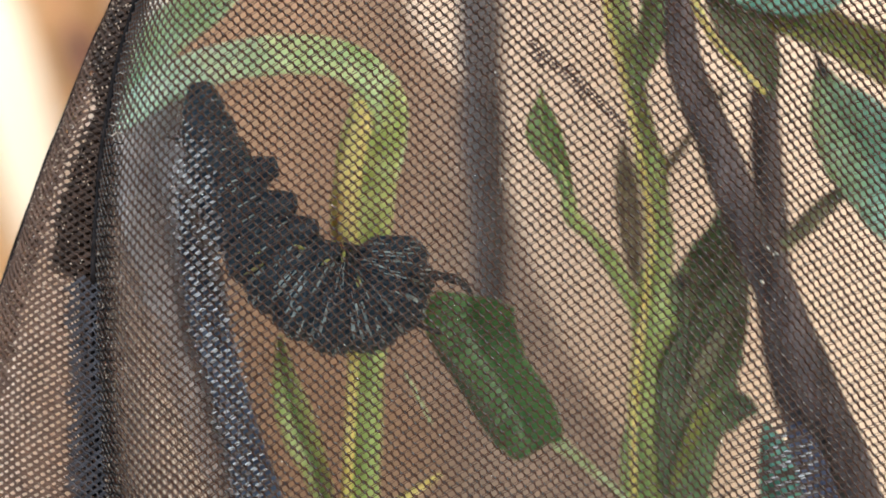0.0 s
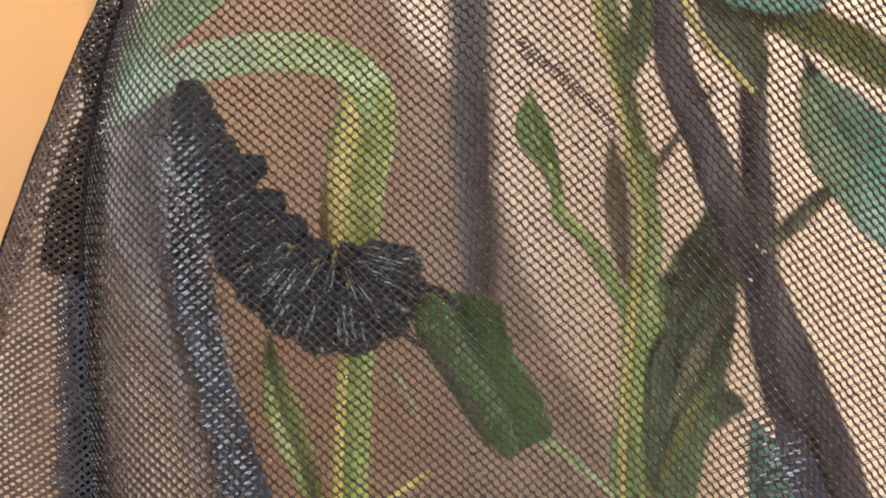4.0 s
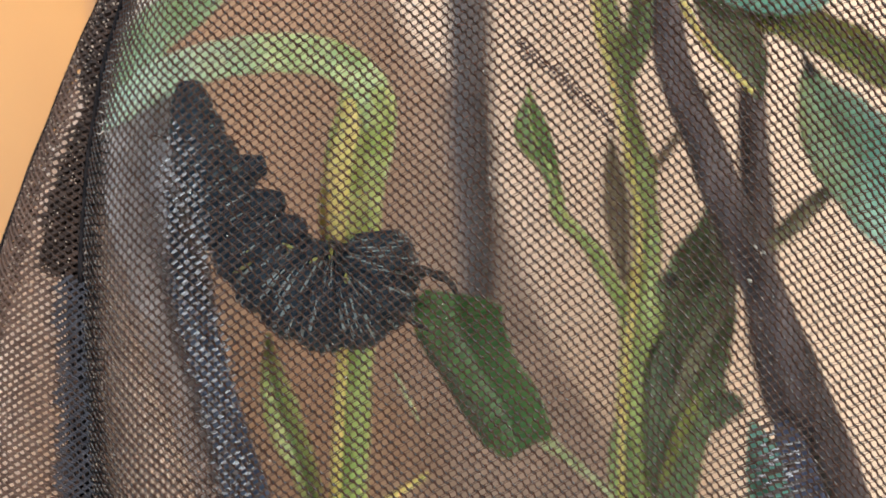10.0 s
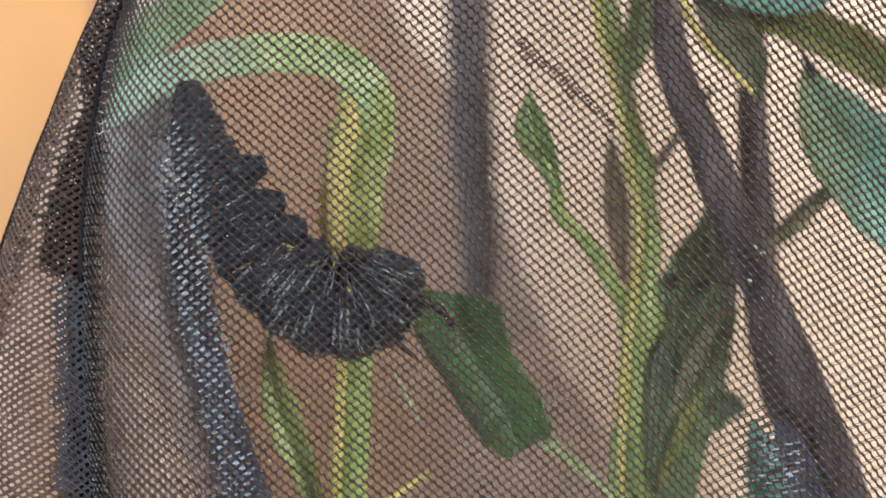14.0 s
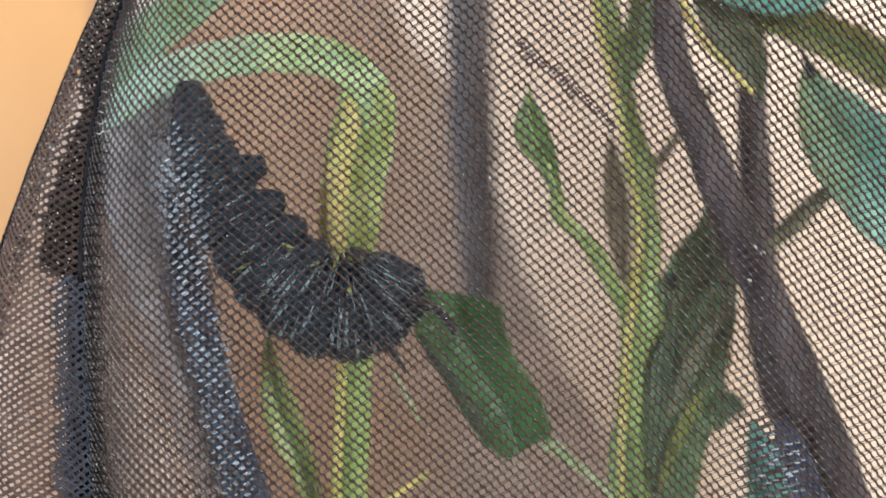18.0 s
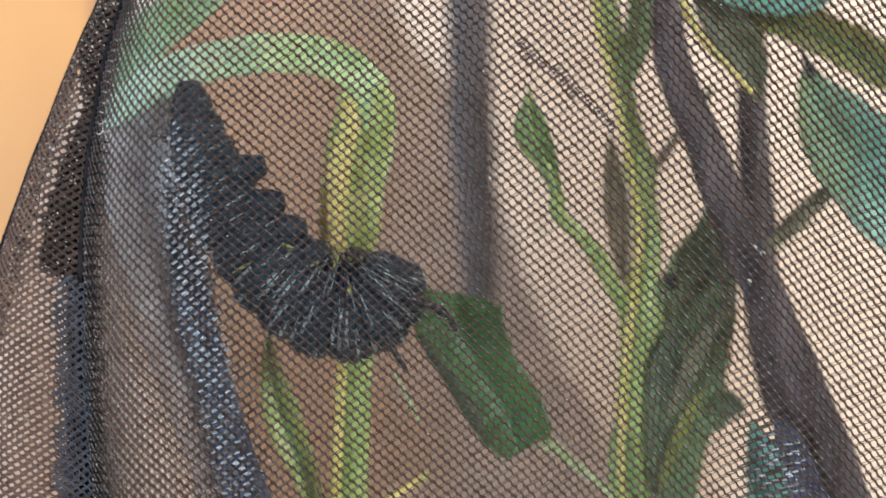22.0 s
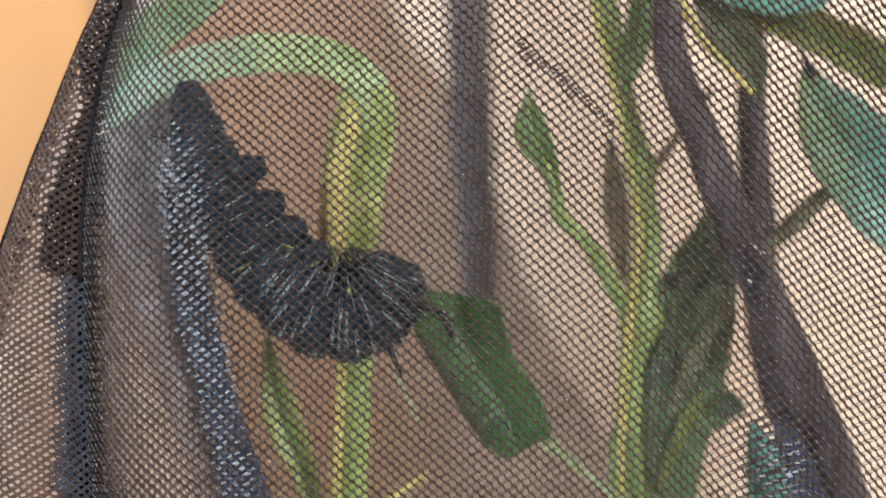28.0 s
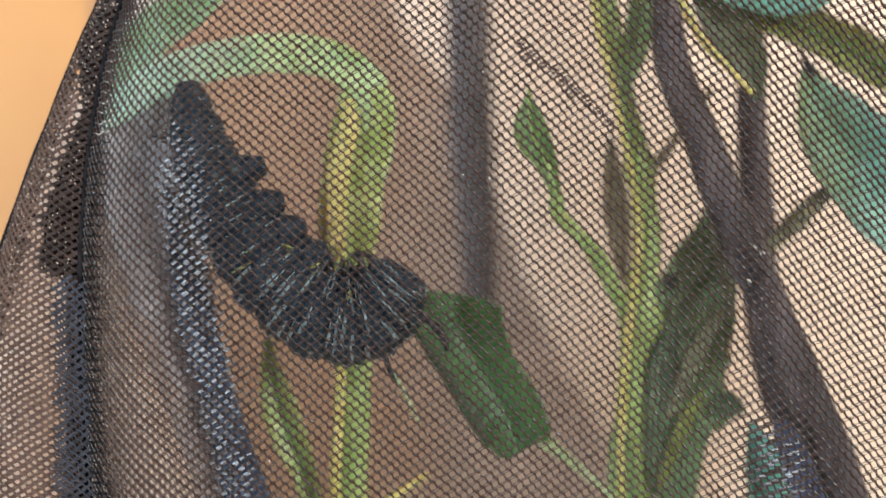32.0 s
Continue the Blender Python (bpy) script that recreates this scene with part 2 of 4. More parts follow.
def blade_bm(pts, steps=8, across=10, cup=0.25, wave=0.12, thick=0.28, turn=0.0, seed=0.0):
    """A leaf blade with thickness: rows of x, y, z, half width in mm; cup bends the halves up from the midrib, wave ripples the edges."""
    rows = spline(pts, steps)
    bm = bmesh.new()
    top, low = [], []
    for k, r in enumerate(rows):
        c = Vector(r[:3])
        d = (Vector(rows[min(k + 1, len(rows) - 1)][:3]) - Vector(rows[max(k - 1, 0)][:3])).normalized()
        side = d.cross(Vector((0, 1, 0))).normalized()
        side = Matrix.Rotation(radians(turn), 3, d) @ side
        out = side.cross(d).normalized()
        hw = max(r[3], 0.03)
        a, b = [], []
        for s in range(across + 1):
            f = 2 * s / across - 1
            edge = 1 + 0.10 * noise.noise(Vector((k * 0.35, seed, 3 if f > 0 else 7)))
            h = -cup * hw * abs(f) ** 1.3 + wave * hw * f * f * noise.noise(Vector((k * 0.28, f * 1.2, seed))) * 2 + 0.10 * hw * math.exp(-(f / 0.12) ** 2)
            h += 0.018 * hw * math.sin(k * 1.3 + abs(f) * 4 + 2 * noise.noise(Vector((k * 0.2, f, seed))))
            p = c + side * (f * hw * edge / math.cos(radians(turn)) if turn else f * hw * edge) + out * h
            e = thick * (1 - 0.75 * f * f) / 2
            a.append(bm.verts.new(mm(p + out * e)))
            b.append(bm.verts.new(mm(p - out * e)))
        top.append(a)
        low.append(b)
    for g, flip in ((top, False), (low, True)):
        for p, q in zip(g, g[1:]):
            for s in range(across):
                f = (p[s], q[s], q[s + 1], p[s + 1])
                bm.faces.new(f[::-1] if flip else f)
    for s in range(across):
        bm.faces.new((top[0][s], top[0][s + 1], low[0][s + 1], low[0][s]))
        bm.faces.new((top[-1][s], low[-1][s], low[-1][s + 1], top[-1][s + 1]))
    for k in range(len(rows) - 1):
        bm.faces.new((top[k][0], low[k][0], low[k + 1][0], top[k + 1][0]))
        bm.faces.new((top[k][across], top[k + 1][across], low[k + 1][across], low[k][across]))
    bmesh.ops.recalc_face_normals(bm, faces=bm.faces)
    return bm


def leaf(parent, pts, material, rib=None, ribr=0.10, label="", name="leaf", ribfrom=0, **more):
    """A leaf under a plant, with its midrib as a piece of its own on the side that faces the netting."""
    ob = part(name, blade_bm(pts, **more), material, parent, label)
    if rib:
        line = [(x, y - 0.25 - ribr * 0.4, z, ribr * (1.6 - i / len(pts))) for i, (x, y, z, w) in enumerate(pts)][ribfrom:]
        part("midrib", tube_bm(line, 8, 6), rib, ob)
    return ob


def box_bm(lo, hi, bevel=0.0):
    bm = bmesh.new()
    bmesh.ops.create_cube(bm, size=1)
    for v in bm.verts:
        v.co = Vector([(lo[i] + hi[i]) / 2000 + v.co[i] * (hi[i] - lo[i]) / 1000 for i in range(3)])
    if bevel:
        bmesh.ops.bevel(bm, geom=list(bm.edges), offset=bevel / 1000, segments=2, affect='EDGES')
    return bm


# ---- the room ----
def structure(name, bm, material, label):
    return tagged(part(name, bm, material, None, smooth=False), label, "wall" if "wall" in name else name, kind="structure")


structure("floor", box_bm((-1400, -1400, -760), (1400, 800, -740)), WHITEWOOD, "pale plank floor of the room")
structure("ceiling", box_bm((-1400, -1400, 2000), (1400, 800, 2040)), PLASTER, "plain pale plaster ceiling")
structure("wall_north", box_bm((-1400, 700, -740), (1400, 740, 2000)), PINE, "orange pine wall behind the cage")
structure("wall_south", box_bm((-1400, -1440, -740), (1400, -1400, 2000)), PLASTER, "plain warm plaster wall")
structure("wall_east", box_bm((1400, -1400, -740), (1440, 700, 2000)), PLASTER, "plain warm plaster wall")
for nm, lo, hi in (("wall_west", (-1440, -220, -740), (-1400, 700, 2000)), ("wall_west_side", (-1440, -1400, -740), (-1400, -1280, 2000)),
                   ("wall_west_low", (-1440, -1280, -740), (-1400, -220, -210)), ("wall_west_high", (-1440, -1280, 910), (-1400, -220, 2000))):
    structure(nm, box_bm(lo, hi), PLASTER, "plain warm plaster wall with a window opening")
# An unseen hanging lamp, made up to carry the fill light.
pendant = empty("added_lamp", (800, -950, 2000), "made-up white pendant lamp, out of view, carrying the fill light", "lamp")
part("cord", tube_bm([(800, -950, 490, 4), (800, -950, 1400, 4), (800, -950, 2001, 4)], 8, 3, 0), POST, pendant)
part("shade", tube_bm([(800, -950, 462, 200), (800, -950, 475, 190), (800, -950, 495, 30)], 24, 4, 0), CREAM, pendant, "white lamp shade")

table = empty("table", (0, 0, -740), "pale washed wooden table under the insect cage", "table")
part("tabletop", box_bm((-500, -350, -30), (600, 500, 0), 3), WHITEWOOD, table)
for lx in (-450, 490):
    for ly in (-300, 440):
        part("leg", box_bm((lx, ly, -740), (lx + 60, ly + 60, -30), 3), WHITEWOOD, table)

# ---- the cage ----
cage = empty("insect_cage", (60, 60, 0), "dark netting insect cage with a piped seam", "insect cage")


def seam_x(z):
    """The seam's line: x in mm at height z in mm above the view's middle."""
    q = (z + 5) / 29.0
    return -34.6 + (3.1 * q * q + 0.95 * q ** 4 if q > 0 else 2.1 * q * q)


def front(u, v):
    """The front panel: flat, a little slack, and turning back round the corner towards the seam."""
    v -= (0.0085 if u > 5 else 0.004) * (u - 5) ** 2 / 2
    sag = 0.5 * noise.noise(Vector((u * 0.045, v * 0.05, 2.0))) + 0.25 * noise.noise(Vector((u * 0.12, v * 0.11, 5.0)))
    u0, rad = -22.0, 12.6
    if u >= u0:
        return u, sag, v
    a = (u0 - u) / rad
    x = u0 - rad * math.sin(a)
    w = min(1.0, (u0 - x) / 12.0)
    return x + w * w * (seam_x(v) + 34.4), sag + 0.26 * rad * (1 - math.cos(a)), v


def flare(v):
    """How far the side panel stands out from the seam at that height."""
    k = max(0.0, 25 - v)
    return 2.9 + 0.145 * k + 0.0034 * k * k


def side(u, v):
    """The side panel: from the seam outwards, flaring towards the bottom, and turning back at its outer edge."""
    out = flare(v)
    f = -u / (out * 1.12)
    x = seam_x(v) - out * math.sin(f * math.pi / 2)
    y = 3.1 + 2.2 * (1 - math.cos(f * math.pi / 2)) + 0.5 * noise.noise(Vector((u * 0.1, v * 0.1, 9.0)))
    return x, y, v


def on_side(u, v):
    return -u < flare(v) * 1.12 * 1.45


def ease(f):
    f = max(0.0, min(1.0, f))
    return f * f * (3 - 2 * f)


def tape_width(v):
    """How far the ruffled tape stands out from the seam at that height: widest just above the middle."""
    wide = 2.3 + 2.5 * ease((v + 3.9) / 2.6) * (1 - ease((v - 0.5) / 14)) + 1.0 * math.exp(-((v + 25) / 7.0) ** 2) + 0.5 * noise.noise(Vector((v * 0.4, 1, 1)))
    return min(wide, 0.93 * flare(v)) + (0.97 * flare(v) - min(wide, 0.93 * flare(v))) * ease((v - 14) / 7)


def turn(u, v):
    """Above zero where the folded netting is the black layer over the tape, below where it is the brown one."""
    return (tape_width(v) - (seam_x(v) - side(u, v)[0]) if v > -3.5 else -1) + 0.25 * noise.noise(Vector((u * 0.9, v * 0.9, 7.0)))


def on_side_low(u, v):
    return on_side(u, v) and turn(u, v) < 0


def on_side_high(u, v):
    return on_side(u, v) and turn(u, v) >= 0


def net_mesh(name, surf, u_lo, u_hi, v_lo, v_hi, a, b, r_chain, r_link, keep=None, offset=0.0, seed=1, links=NETFINE, chain=NET, lean=0.0, glint_loops=False):
    """Warp-knit netting: wavy chains along a, joined by pairs of thin links along b. Returns one joined mesh object."""
    rnd = random.Random(seed)
    verts, faces, mats, flat = [], [], [], []

    def ok(u, v):
        return u_lo <= u <= u_hi and v_lo <= v <= v_hi and (keep is None or keep(u, v))

    def place(u, v, lift=0.0):
        w = 0.14 * noise.noise(Vector((u * 0.5, v * 0.5, seed))) + 0.5 * noise.noise(Vector((u * 0.06, v * 0.06, seed + 4.0)))
        x, y, z = surf(u + w, v + 0.10 * noise.noise(Vector((u * 0.6, v * 0.6, seed + 8.0))))
        return Vector((x / 1000, (y + offset + lift) / 1000, 0.15 + z / 1000))

    def bar(p, q, r, sides, m):
        d = q - p
        if d.length < 1e-9:
            return
        d.normalize()
        s = d.cross(Vector((0, 1, 0)))
        s = s.normalized() if s.length > 1e-3 else Vector((1, 0, 0))
        k = s.cross(d)
        n = len(verts)
        for c in (p - d * r * 0.4, q + d * r * 0.4):
            for i in range(sides):
                t = 2 * math.pi * (i + 0.5) / sides
                verts.append(c + s * (math.cos(t) * r) + k * (math.sin(t) * r))
        for i in range(sides):
            j = (i + 1) % sides
            faces.append((n + i, n + j, n + sides + j, n + sides + i))
            mats.append(m)
            flat.append(m == 0)

    def ribbon(p, q, wide, thick, roll, m):
        """A flattened thread from p to q, rolled about its own length."""
        d = (q - p).normalized()
        s = d.cross(Vector((0, 1, 0))).normalized()
        k = s.cross(d)
        e2 = s * math.sin(roll) - k * math.cos(roll)
        e1 = s * math.cos(roll) + k * math.sin(roll)
        n = len(verts)
        for c in (p - d * wide * 0.3, q + d * wide * 0.3):
            for x, y in ((-1, -0.6), (1, -0.6), (0.62, 1), (-0.62, 1)):
                verts.append(c + e1 * (x * wide) + e2 * (y * thick))
        for i in range(4):
            j = (i + 1) % 4
            faces.append((n + i, n + j, n + 4 + j, n + 4 + i))
            mats.append(m)
            flat.append(False)

    span = int((u_hi - u_lo + v_hi - v_lo) / 0.5)
    cu, cv = (u_lo + u_hi) / 2, (v_lo + v_hi) / 2
    for j in range(-span, span):
        for i in range(-span, span):
            u, v = cu + i * a[0] + j * b[0], cv + i * a[1] + j * b[1]
            if not (u_lo - 1 <= u <= u_hi + 1) or not (v_lo - 1 <= v <= v_hi + 1) or not ok(u, v):
                continue
            ex, ez = -a[1] * 0.08, a[0] * 0.08
            p0 = place(u - ex, v - ez)
            p1 = place(u + a[0] / 2 + ex, v + a[1] / 2 + ez)
            p2 = place(u + a[0] - ex, v + a[1] - ez)
            r = r_chain * rnd.uniform(0.85, 1.15)
            bar(p0, p1, r * 1.16 / 1000, 4, 0)
            bar(p1, p2, r * 0.84 / 1000, 4, 0)
            sp = rnd.uniform(0.09, 0.15)
            jit = rnd.uniform(-0.06, 0.06)
            for o in (-sp, sp):
                uu, vv = u + a[0] * (0.25 + jit + o), v + a[1] * (0.25 + jit + o)
                # Links are tipped, rolled and thickened here to place glints from the window.
                glint = math.exp(-((u + 24.1 + (0.1 if v > 0 else 0.2) * v) / 2.3) ** 2) * min(1.0, max(0.1, (17 - v) / 10)) + 1.4 * math.exp(-((u - 31.2) / 3) ** 2 - ((v + 17.5) / 4.5) ** 2)
                tilt, thick = lean * rnd.uniform(0.7, 1.2) * (0.045 + 0.12 * glint), 1 + lean * 2.0 * glint
                w = r_link * thick * rnd.uniform(0.8, 1.2) / 1000
                ribbon(place(uu, vv, 0.05 + tilt), place(uu + b[0] + a[0] * 0.12, vv + b[1] + a[1] * 0.12, 0.05 - tilt), w * 1.1, w * 0.55,
                       lean * (glint * rnd.uniform(0.2, 0.8) - 0.15) + rnd.uniform(-0.12, 0.12), 1)
            # Small raised ribbons in a paler colour paint the glints along the chains.
            if glint_loops:
                o = rnd.uniform(0.0, 0.12)
                top = place(u + 0.09 + o, v - 0.10 - o, -0.12)
                ribbon(place(u - 0.05 + o, v + 0.13 - o, -0.10), top, 0.04e-3, 0.025e-3, rnd.uniform(-0.3, 0.5), 2)
                ribbon(top, place(u + 0.24 + o, v - 0.03 - o, -0.06), 0.032e-3, 0.022e-3, rnd.uniform(-0.3, 0.5), 2)
    me = bpy.data.meshes.new(name)
    me.from_pydata(verts, [], faces)
    me.polygons.foreach_set("material_index", mats)
    me.polygons.foreach_set("use_smooth", flat)
    for m in (chain, links, NETGLINT):
        me.materials.append(m)
    me.update()
    return hang(new(name, me), cage)


A, B = (0.555, -0.545), (0.59, 0.415)
tagged(net_mesh("front_netting", front, -39.2, 62.0, -36.0, 44.0, A, B, 0.132, 0.038, lean=1.0, glint_loops=True), "dark brown warp-knit netting with small holes", kind="stuff")
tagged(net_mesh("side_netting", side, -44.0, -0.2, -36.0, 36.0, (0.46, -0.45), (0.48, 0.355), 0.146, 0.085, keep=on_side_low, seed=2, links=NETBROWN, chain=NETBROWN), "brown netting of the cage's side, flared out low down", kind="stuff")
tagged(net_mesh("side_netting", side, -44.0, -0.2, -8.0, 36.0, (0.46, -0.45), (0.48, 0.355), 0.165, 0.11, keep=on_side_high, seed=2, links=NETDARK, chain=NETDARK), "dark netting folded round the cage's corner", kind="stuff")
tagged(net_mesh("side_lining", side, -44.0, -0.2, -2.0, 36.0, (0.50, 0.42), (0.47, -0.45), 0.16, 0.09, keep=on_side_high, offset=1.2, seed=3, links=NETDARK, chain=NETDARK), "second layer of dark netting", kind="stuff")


def on_tape(u, v):
    x = side(u, v)[0]
    return seam_x(v) - 0.2 - tape_width(v) < x and v < -3 + 1.5 * noise.noise(Vector((u * 0.4, v * 0.4, 2.0)))


tagged(net_mesh("tape_netting", side, -12.0, 0.9, -36.0, 9.0, (0.36, -0.44), (0.37, 0.40), 0.098, 0.07, keep=on_tape, offset=-0.8, seed=7, links=NETBLUE, chain=NETBLUE), "blue-grey netting doubled over the seam tape", kind="stuff")


def lining_cloth_bm():
    """The tan cloth that lines the cage's side, behind both layers of netting."""
    bm = bmesh.new()
    rows = []
    for i in range(49):
        v = -36 + 72 * i / 48
        row = []
        for k in range(25):
            f = k / 24
            if f < 0.6:
                g = f / 0.6
                x, y, z = side(-flare(v) * 1.12 * 0.985 * (1 - g), v)
                y += 3.0 + 6.0 * g + 0.6 * noise.noise(Vector((k * 0.3, v * 0.12, 3)))
            else:
                g = (f - 0.6) / 0.4
                x, y = seam_x(v) + (6.5 * min(1, max(0.2, (20 - v) / 12)) + 4.5 * min(1, max(0, -v / 12))) * g, 12.1 + 5 * g + 0.9 * noise.noise(Vector((g * 4, v * 0.12, 3)))
            row.append(bm.verts.new(mm((x, y, 150 + v))))
        rows.append(row)
    for p, q in zip(rows, rows[1:]):
        for k in range(24):
            bm.faces.new((p[k], p[k + 1], q[k + 1], q[k]))
    return bm


part("side_cloth", lining_cloth_bm(), LININGCLOTH, cage, "tan cloth lining of the cage's side")


def lining_keep(u, v):
    return v < -2 - 2.1 * (u + 30) + 3 * noise.noise(Vector((u * 0.2, v * 0.2, 3.0))) and u < -15


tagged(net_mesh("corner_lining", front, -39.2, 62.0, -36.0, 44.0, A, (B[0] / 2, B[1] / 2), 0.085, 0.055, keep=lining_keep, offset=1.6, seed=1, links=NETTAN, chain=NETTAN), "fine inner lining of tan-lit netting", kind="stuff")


def snag_keep(u, v):
    v -= 0.0085 * (u - 5) ** 2 / 2 if u > 5 else 0
    f = (u - 6.8) / 9.0
    return 0 <= f <= 1 and abs(v - (19.1 - 7.4 * f + 0.3 * math.sin(f * 3.1))) < 0.75


tagged(net_mesh("snag", front, 4.0, 18.0, 8.0, 23.0, (0.37, -0.33), (0.36, 0.27), 0.06, 0.035, keep=snag_keep, offset=0.5, seed=6, links=NETPURPLE, chain=NETPURPLE), "snagged run of purple-brown threads", kind="stuff")


def glint_mesh(count, surf, box, sizes, material, seed):
    """Tiny pale specks painting glints and light through holes, joined into one mesh."""
    rnd = random.Random(seed)
    verts, faces = [], []
    for _ in range(count):
        u, v = rnd.uniform(box[0], box[1]), rnd.uniform(box[2], box[3])
        if surf is side:
            u *= flare(v) * 1.1
        x, y, z = surf(u, v)
        r = rnd.choice(sizes)
        n = len(verts)
        c = Vector((x, y - 0.14, 150 + z))
        for d in ((1, 0, 0), (-1, 0, 0.3), (0, -1, 0), (0, 0, 1), (0.2, 0, -1.3)):
            verts.append(mm(c + Vector(d) * r * rnd.uniform(0.7, 1.4)))
        faces += [(n, n + 2, n + 3), (n + 3, n + 2, n + 1), (n + 1, n + 2, n + 4), (n + 4, n + 2, n), (n, n + 3, n + 1), (n, n + 1, n + 4)]
    me = bpy.data.meshes.new("glint_specks")
    me.from_pydata(verts, [], faces)
    me.materials.append(material)
    return hang(new("glint_specks", me), cage)


# Pale and tan specks put the netting's sparkle into colour.
tagged(glint_mesh(110, front, (-30, 46, -23, 30), (0.03, 0.04, 0.05, 0.07), FLECK, 11), "tiny pale specks painted as glints on the netting", kind="stuff")
tagged(glint_mesh(800, side, (-1.0, -0.1, -25, 27), (0.04, 0.06, 0.08, 0.11), STITCH, 12), "tan specks painted as glints on the folded netting", kind="stuff")
# By the seam they stand for light coming through the doubled netting.
tagged(glint_mesh(420, front, (-38.5, -30, -26, 9), (0.03, 0.05, 0.08), STITCH, 13), "tan specks painted as light through the holes by the seam", kind="stuff")


def seam_line(dx, y, radius, lo=-36, hi=36, n=13, wob=0.0):
    return [(seam_x(v) + dx + wob * math.sin(v * 0.45), y, 150 + v, radius) for v in (lo + (hi - lo) * i / (n - 1) for i in range(n))]


part("piping", tube_bm(seam_line(0.0, 3.2, 0.5), 12, 10, 0.10), PIPING, cage, "black piped seam")
for v in np.arange(-30, 32, 0.98):
    x, pale = seam_x(v) + 0.75, v > 11
    e = 0.12 * noise.noise(Vector((v * 3, 0, 0)))
    pts = [(x - 0.3, 2.1, 150 + v + e, 0.05), (x + 0.2, 1.75, 150 + v - 0.16 + e, 0.075), (x + 0.65, 1.5, 150 + v + 0.10, 0.06),
           (x + 1.05, 1.3, 150 + v - 0.12 - e, 0.07), (x + 1.6, 1.1, 150 + v - 0.02, 0.04)]
    part("stitch", tube_bm(pts, 6, 4), STITCH if pale else PIPING, cage, "pale zigzag stitch" if pale else "")


def tape_bm():
    """The rolled tape along the seam: a ruffled dark band that widens and narrows."""
    bm = bmesh.new()
    rows = []
    for i in range(121):
        v = -34 + 68 * i / 120
        wide = tape_width(v)
        row = []
        for s in range(11):
            f = s / 10
            bulge = 0.9 * math.sin(f * math.pi) + 0.22 * noise.noise(Vector((v * 0.6, f * 2, 4)))
            row.append(bm.verts.new(mm((seam_x(v) - 0.3 - wide * f, 5.5 - bulge * 0.5 + f * 0.8, 150 + v))))
        rows.append(row)
    for p, q in zip(rows, rows[1:]):
        for s in range(10):
            bm.faces.new((p[s], p[s + 1], q[s + 1], q[s]))
    bmesh.ops.solidify(bm, geom=list(bm.faces), thickness=0.0003)
    return bm


part("seam_tape", tape_bm(), TAPE, cage, "dark blue-grey ruffled seam tape")

edge = []
for k in range(19):
    v = -36 + 4.0 * k
    x, y, z = side(-flare(v) * 1.12 * 0.99, v)
    edge.append((x, y, 150 + z, 0.34 + 0.08 * noise.noise(Vector((v * 0.3, 5, 5)))))
part("rolled_edge", tube_bm(edge, 10, 6, 0.10), PIPING, cage, "dark rolled edge of the netting")

# back of the cage, and what shows through it
part("back_panel", box_bm((-40, 112, 0), (330, 115, 330), 1), CREAM, cage, "cream cloth back of the cage")
# The bottom is out of view and serves as a cream reflector.
part("base_panel", box_bm((-60, 2, 1), (330, 115, 4), 1), CREAM, cage, "unseen cage bottom, cream to bounce light up")
for rod in ([(330, 3, 3), (330, 3, 330)], [(330, 113, 3), (330, 113, 330)], [(-40, 114, 3), (-40, 114, 330)], [(-40, 3, 330), (330, 3, 330)], [(-40, 114, 330), (330, 114, 330)],
            [(330, 3, 330), (330, 113, 330)], [(-40, 3, 330), (-40, 114, 330)], [(-40, 3, 3), (330, 3, 3)], [(330, 3, 3), (330, 113, 3)]):
    a, b = Vector(rod[0]), Vector(rod[1])
    part("frame_rod", tube_bm([(*a.lerp(b, f), 1.5) for f in (0, 0.5, 1)], 10, 2, 0), PIPING, cage)
strap = part("hanging_strap", tube_bm([(3.2, 52.0, 216.4, 3.08), (3.4, 52.0, 185.5, 3.08), (4.0, 52.0, 164.7, 2.93), (4.8, 52.0, 150.8, 2.54), (5.1, 52.0, 140.8, 2.00), (5.2, 52.0, 134.7, 0.62)], 14, 8, 0.06, 0.4), POST, cage, "dark hanging strap")


def board_bm():
    """A weathered board leaning behind the plants, its long edge curved and its lower part bowed back to shade it."""
    line = [(-14.0, 70.0, 223.5, 0.00), (-7.2, 70.0, 186.8, 0.00), (3.6, 70.0, 171.4, 0.00), (9.3, 70.0, 155.2, 0.00), (15.7, 70.0, 138.1, 0.00), (25.7, 70.0, 120.2, 0.00), (39.8, 70.0, 98.0, 0.00), (61.2, 70.0, 59.5, 0.00), (86.8, 70.0, 16.8, 0.00), (125.2, 70.0, -51.5, 0.00)]
    bm = bmesh.new()
    rows = []
    for p in spline(line, 6):
        z = max(p[2], 4.2)
        bow = min(max(0.0, 150 - z), 20) ** 2 / 40 + min(max(0.0, 130 - z), 20)
        far = 1 + bow / 184
        rows.append([bm.verts.new(mm((p[0] * far + (-54 - p[0] * far) * f, 70 + bow + 5 * math.sin(f * 2.6), 150 + (z - 150) * far if z > 20 else z))) for f in [k / 12 for k in range(13)]])
    for p, q in zip(rows, rows[1:]):
        for s in range(12):
            if (p[s].co - q[s].co).length > 1e-6:
                bm.faces.new((p[s], p[s + 1], q[s + 1], q[s]))
    bmesh.ops.solidify(bm, geom=list(bm.faces), thickness=0.006)
    return bm


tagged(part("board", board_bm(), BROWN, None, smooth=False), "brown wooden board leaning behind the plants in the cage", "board")

